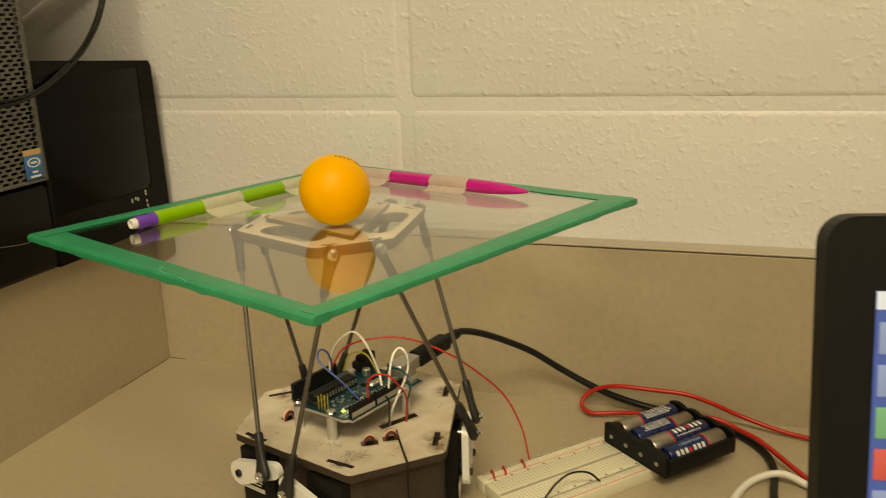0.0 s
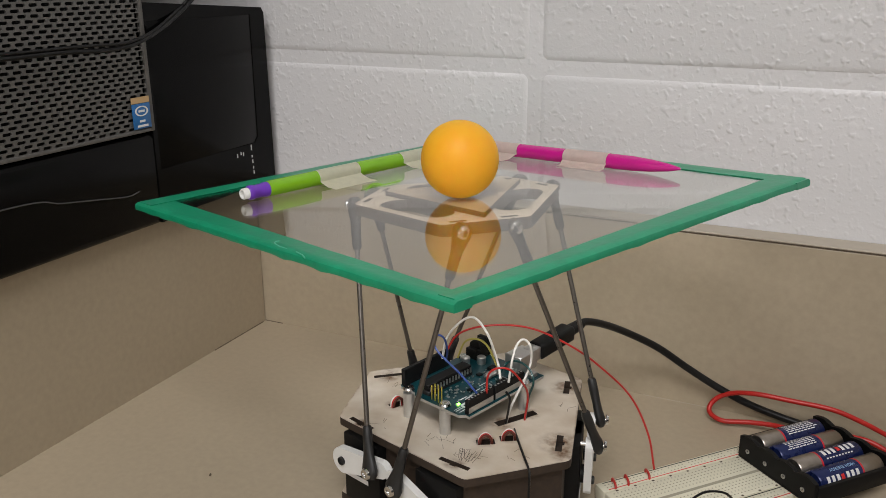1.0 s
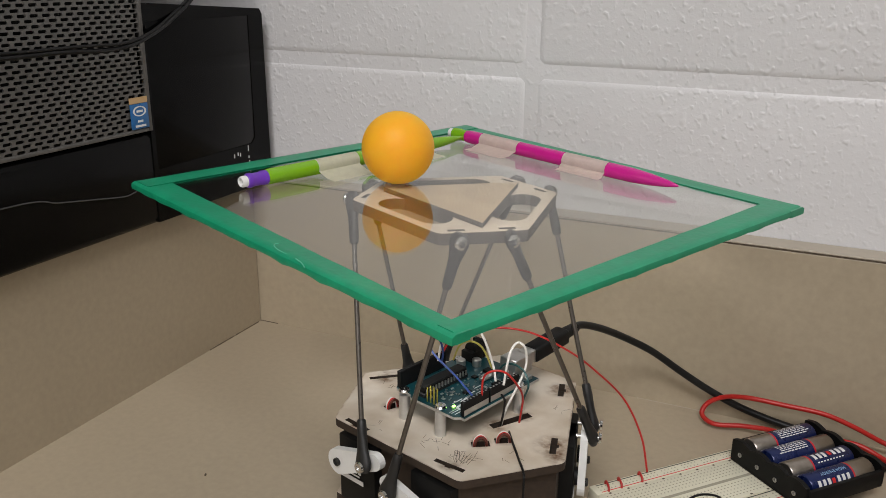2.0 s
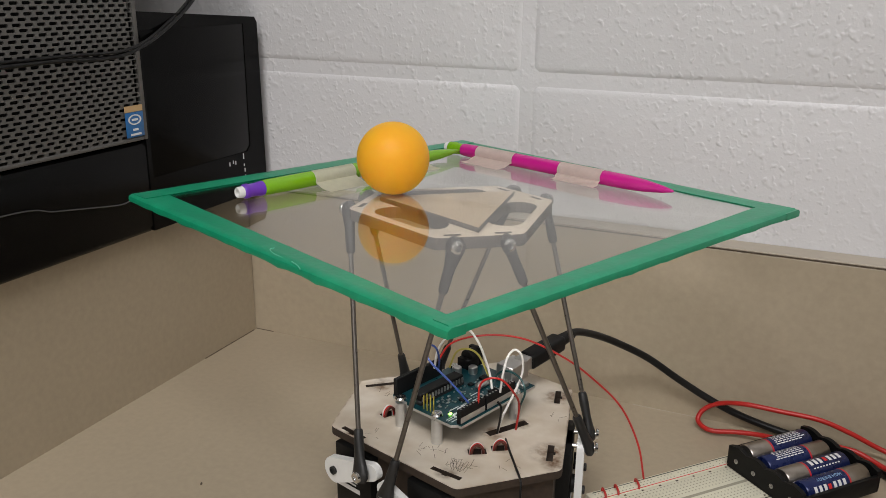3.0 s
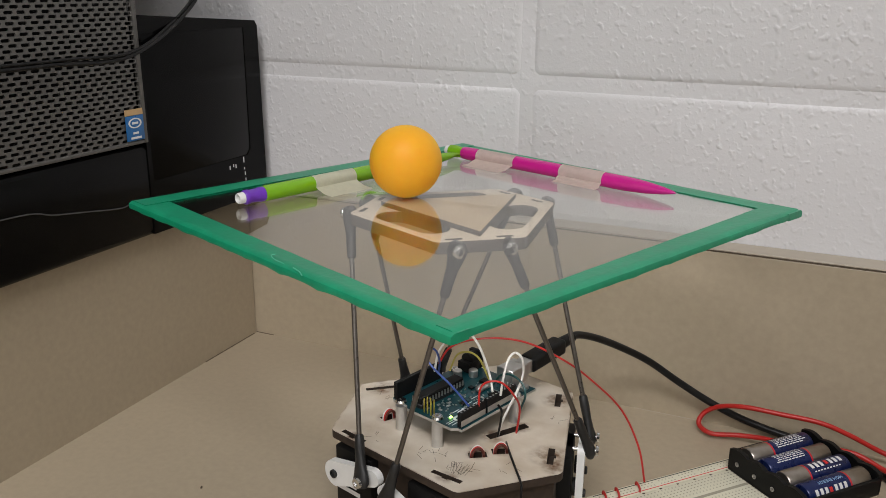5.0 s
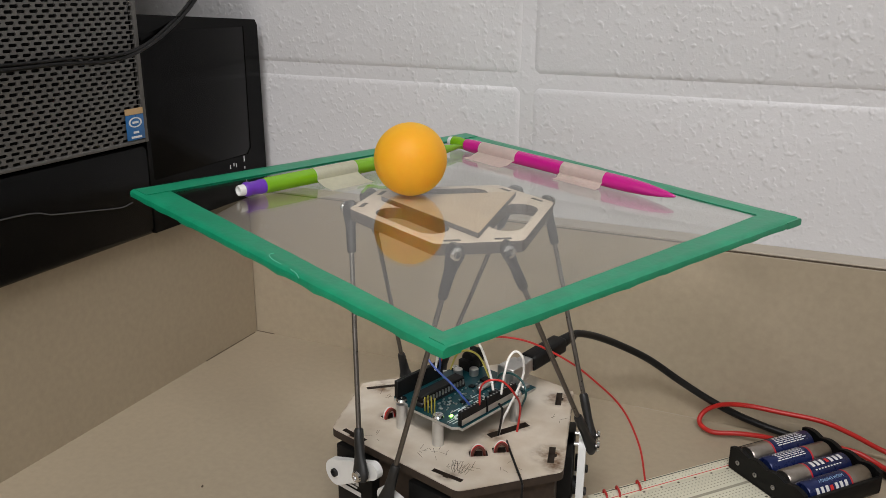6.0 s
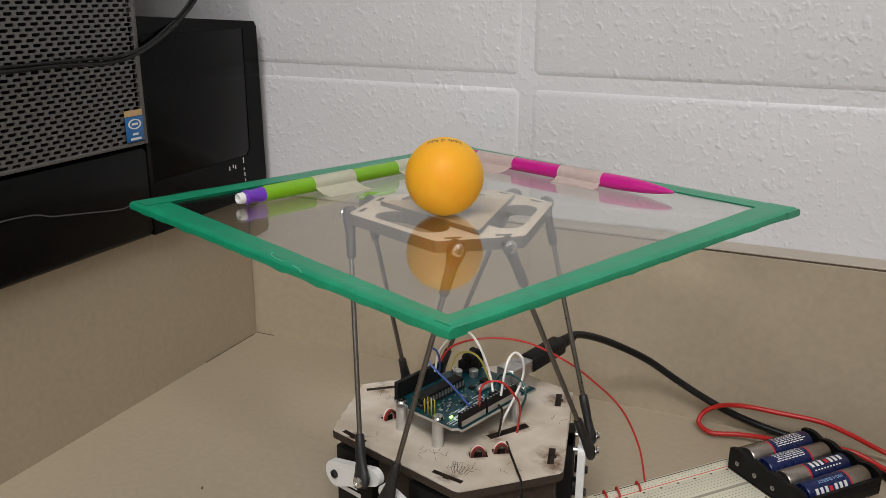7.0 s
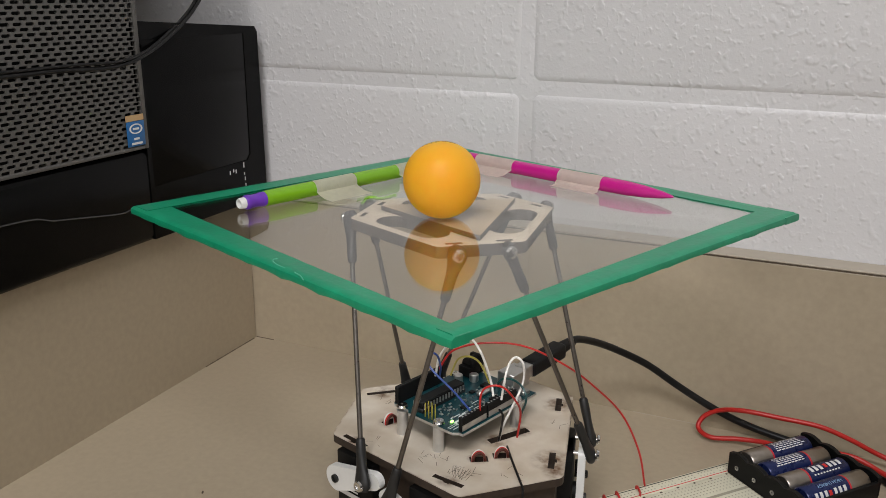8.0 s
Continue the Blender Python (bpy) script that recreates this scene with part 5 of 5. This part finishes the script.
# ---- laptop at the side of the desk ----
def laptop():
    t = thing("laptop", pose(0.0803, 0.1755, 0.0, 0, 0, 12), "open black laptop with a lit blue screen on the desk", "laptop")
    part("base", box((0.0, -0.24, 0.0), (0.36, 0.0, 0.022), 0.004, 3), M_BLACK, t)
    part("keyboard", box((0.02, -0.12, 0.0221), (0.34, -0.02, 0.0235), 0.001), M_DARK, t)
    lid_at = pose(0, 0.002, 0.020) @ Matrix.Rotation(radians(-8.5), 4, "X")
    out = []
    for cx, cz, a0 in ((0.008, 0.2160, 90), (0.008, 0.008, 180), (0.352, 0.008, 270), (0.352, 0.2160, 0)):
        out += [(cx + 0.008 * math.cos(radians(a0 + 15 * k)), cz + 0.008 * math.sin(radians(a0 + 15 * k))) for k in range(7)]
    up = lid_at @ Matrix(((1, 0, 0, 0), (0, 0, -1, 0), (0, 1, 0, 0), (0, 0, 0, 1)))
    lid = part("lid", add_plate(bmesh.new(), out, [], -0.009, 0.0, 0, 0), M_BLACK, t, "black screen bezel with rounded corners", at=up, smooth=False)
    part("screen", box((0.0135, 0.018, 0.0), (0.3435, 0.2035, 0.0004)), M_SCREEN, lid, "lit blue desktop")
    part("menu_bar", box((0.0135, 0.1985, 0.0005), (0.3435, 0.2035, 0.0007)), M_SCREENW, lid, "pale bar along the top of the screen")
    for k, m in enumerate((M_SCREENL, M_SCREENL, M_SCREENG, M_SCREENR, M_SCREENL, M_SCREENL, M_SCREENR)):
        z = 0.1905 - 0.0120 * k
        part("icon", box((0.0145, z - 0.0045, 0.0005), (0.0245, z + 0.0045, 0.0008), 0.0002), m, lid, "small square icon")


laptop()


# ---- concrete blocks of the wall behind the desk ----
def block_mesh(w, h):
    bm = bmesh.new()
    add_box(bm, (-w / 2, -0.0045, -h / 2), (w / 2, 0.020, h / 2), 0.0080, 0, 6)
    return mesh_of("block", bm, M_WALL, True)


BLOCK = block_mesh(0.4040, 0.2008)
JX, JZ = -0.1990, 0.2305                    # one crossing of the joints
for row in range(-5, 9):
    for col in range(-4, 8):
        x, z = JX + (col + 0.5) * 0.4064, JZ + (row + 0.5) * 0.2032
        if -1.5 < x - 0.2 and x + 0.2 < 2.95 and -0.74 < z - 0.1 and z + 0.1 < 1.9:
            b = new("block", BLOCK)
            b.parent, b.matrix_basis = wall_north, pose(x, YW + 0.0045, z)


# ---- movement ----
def motions():
    walk(glass_plate, [(t, plate_pose(t)) for t in STEPS])
    walk(pen_a, [(t, plate_pose(t) @ GREEN_AT) for t in STEPS])
    walk(pen_b, [(t, plate_pose(t) @ PINK_AT) for t in STEPS])
    walk(TOP, [(t, in_robot(plate_pose(t))) for t in STEPS])
    for k, (side, along, z, deg, corner, half) in enumerate(LEG):
        arms, rods = [], []
        for t in STEPS:
            q = arm_angle(k, t)
            hi = in_robot(plate_pose(t)) @ top_joint(corner, half)
            arms.append((t, arm_pose(side, along, z, q)))
            rods.append((t, rod_pose(arm_tip(side, along, z, q), hi, side)))
        walk(ARMS[k], arms)
        walk(RODS[k], rods)
    # the ball rolls without slipping; its print lies near the top at seven seconds
    spots = [plate_state(t)[6:8] for t in STEPS]
    turns = [Matrix.Rotation(0, 4, "X")]
    for a, b in zip(spots, spots[1:]):
        d = Vector((b[0] - a[0], b[1] - a[1], 0))
        axis = Vector((-d.y, d.x, 0)) if d.length > 1e-7 else Vector((1, 0, 0))
        turns.append(Matrix.Rotation(d.length / 0.02, 4, axis.normalized()) @ turns[-1])
    start = turns[70].inverted() @ Matrix.Rotation(radians(-133.0), 4, "Z") @ Matrix.Rotation(radians(54.0), 4, "X")
    rows = []
    for t, (u, v), m in zip(STEPS, spots, turns):
        rows.append((t, plate_pose(t) @ Matrix.Translation((u, v, TH + 0.02)) @ m @ start))
    walk(ball, rows)


motions()
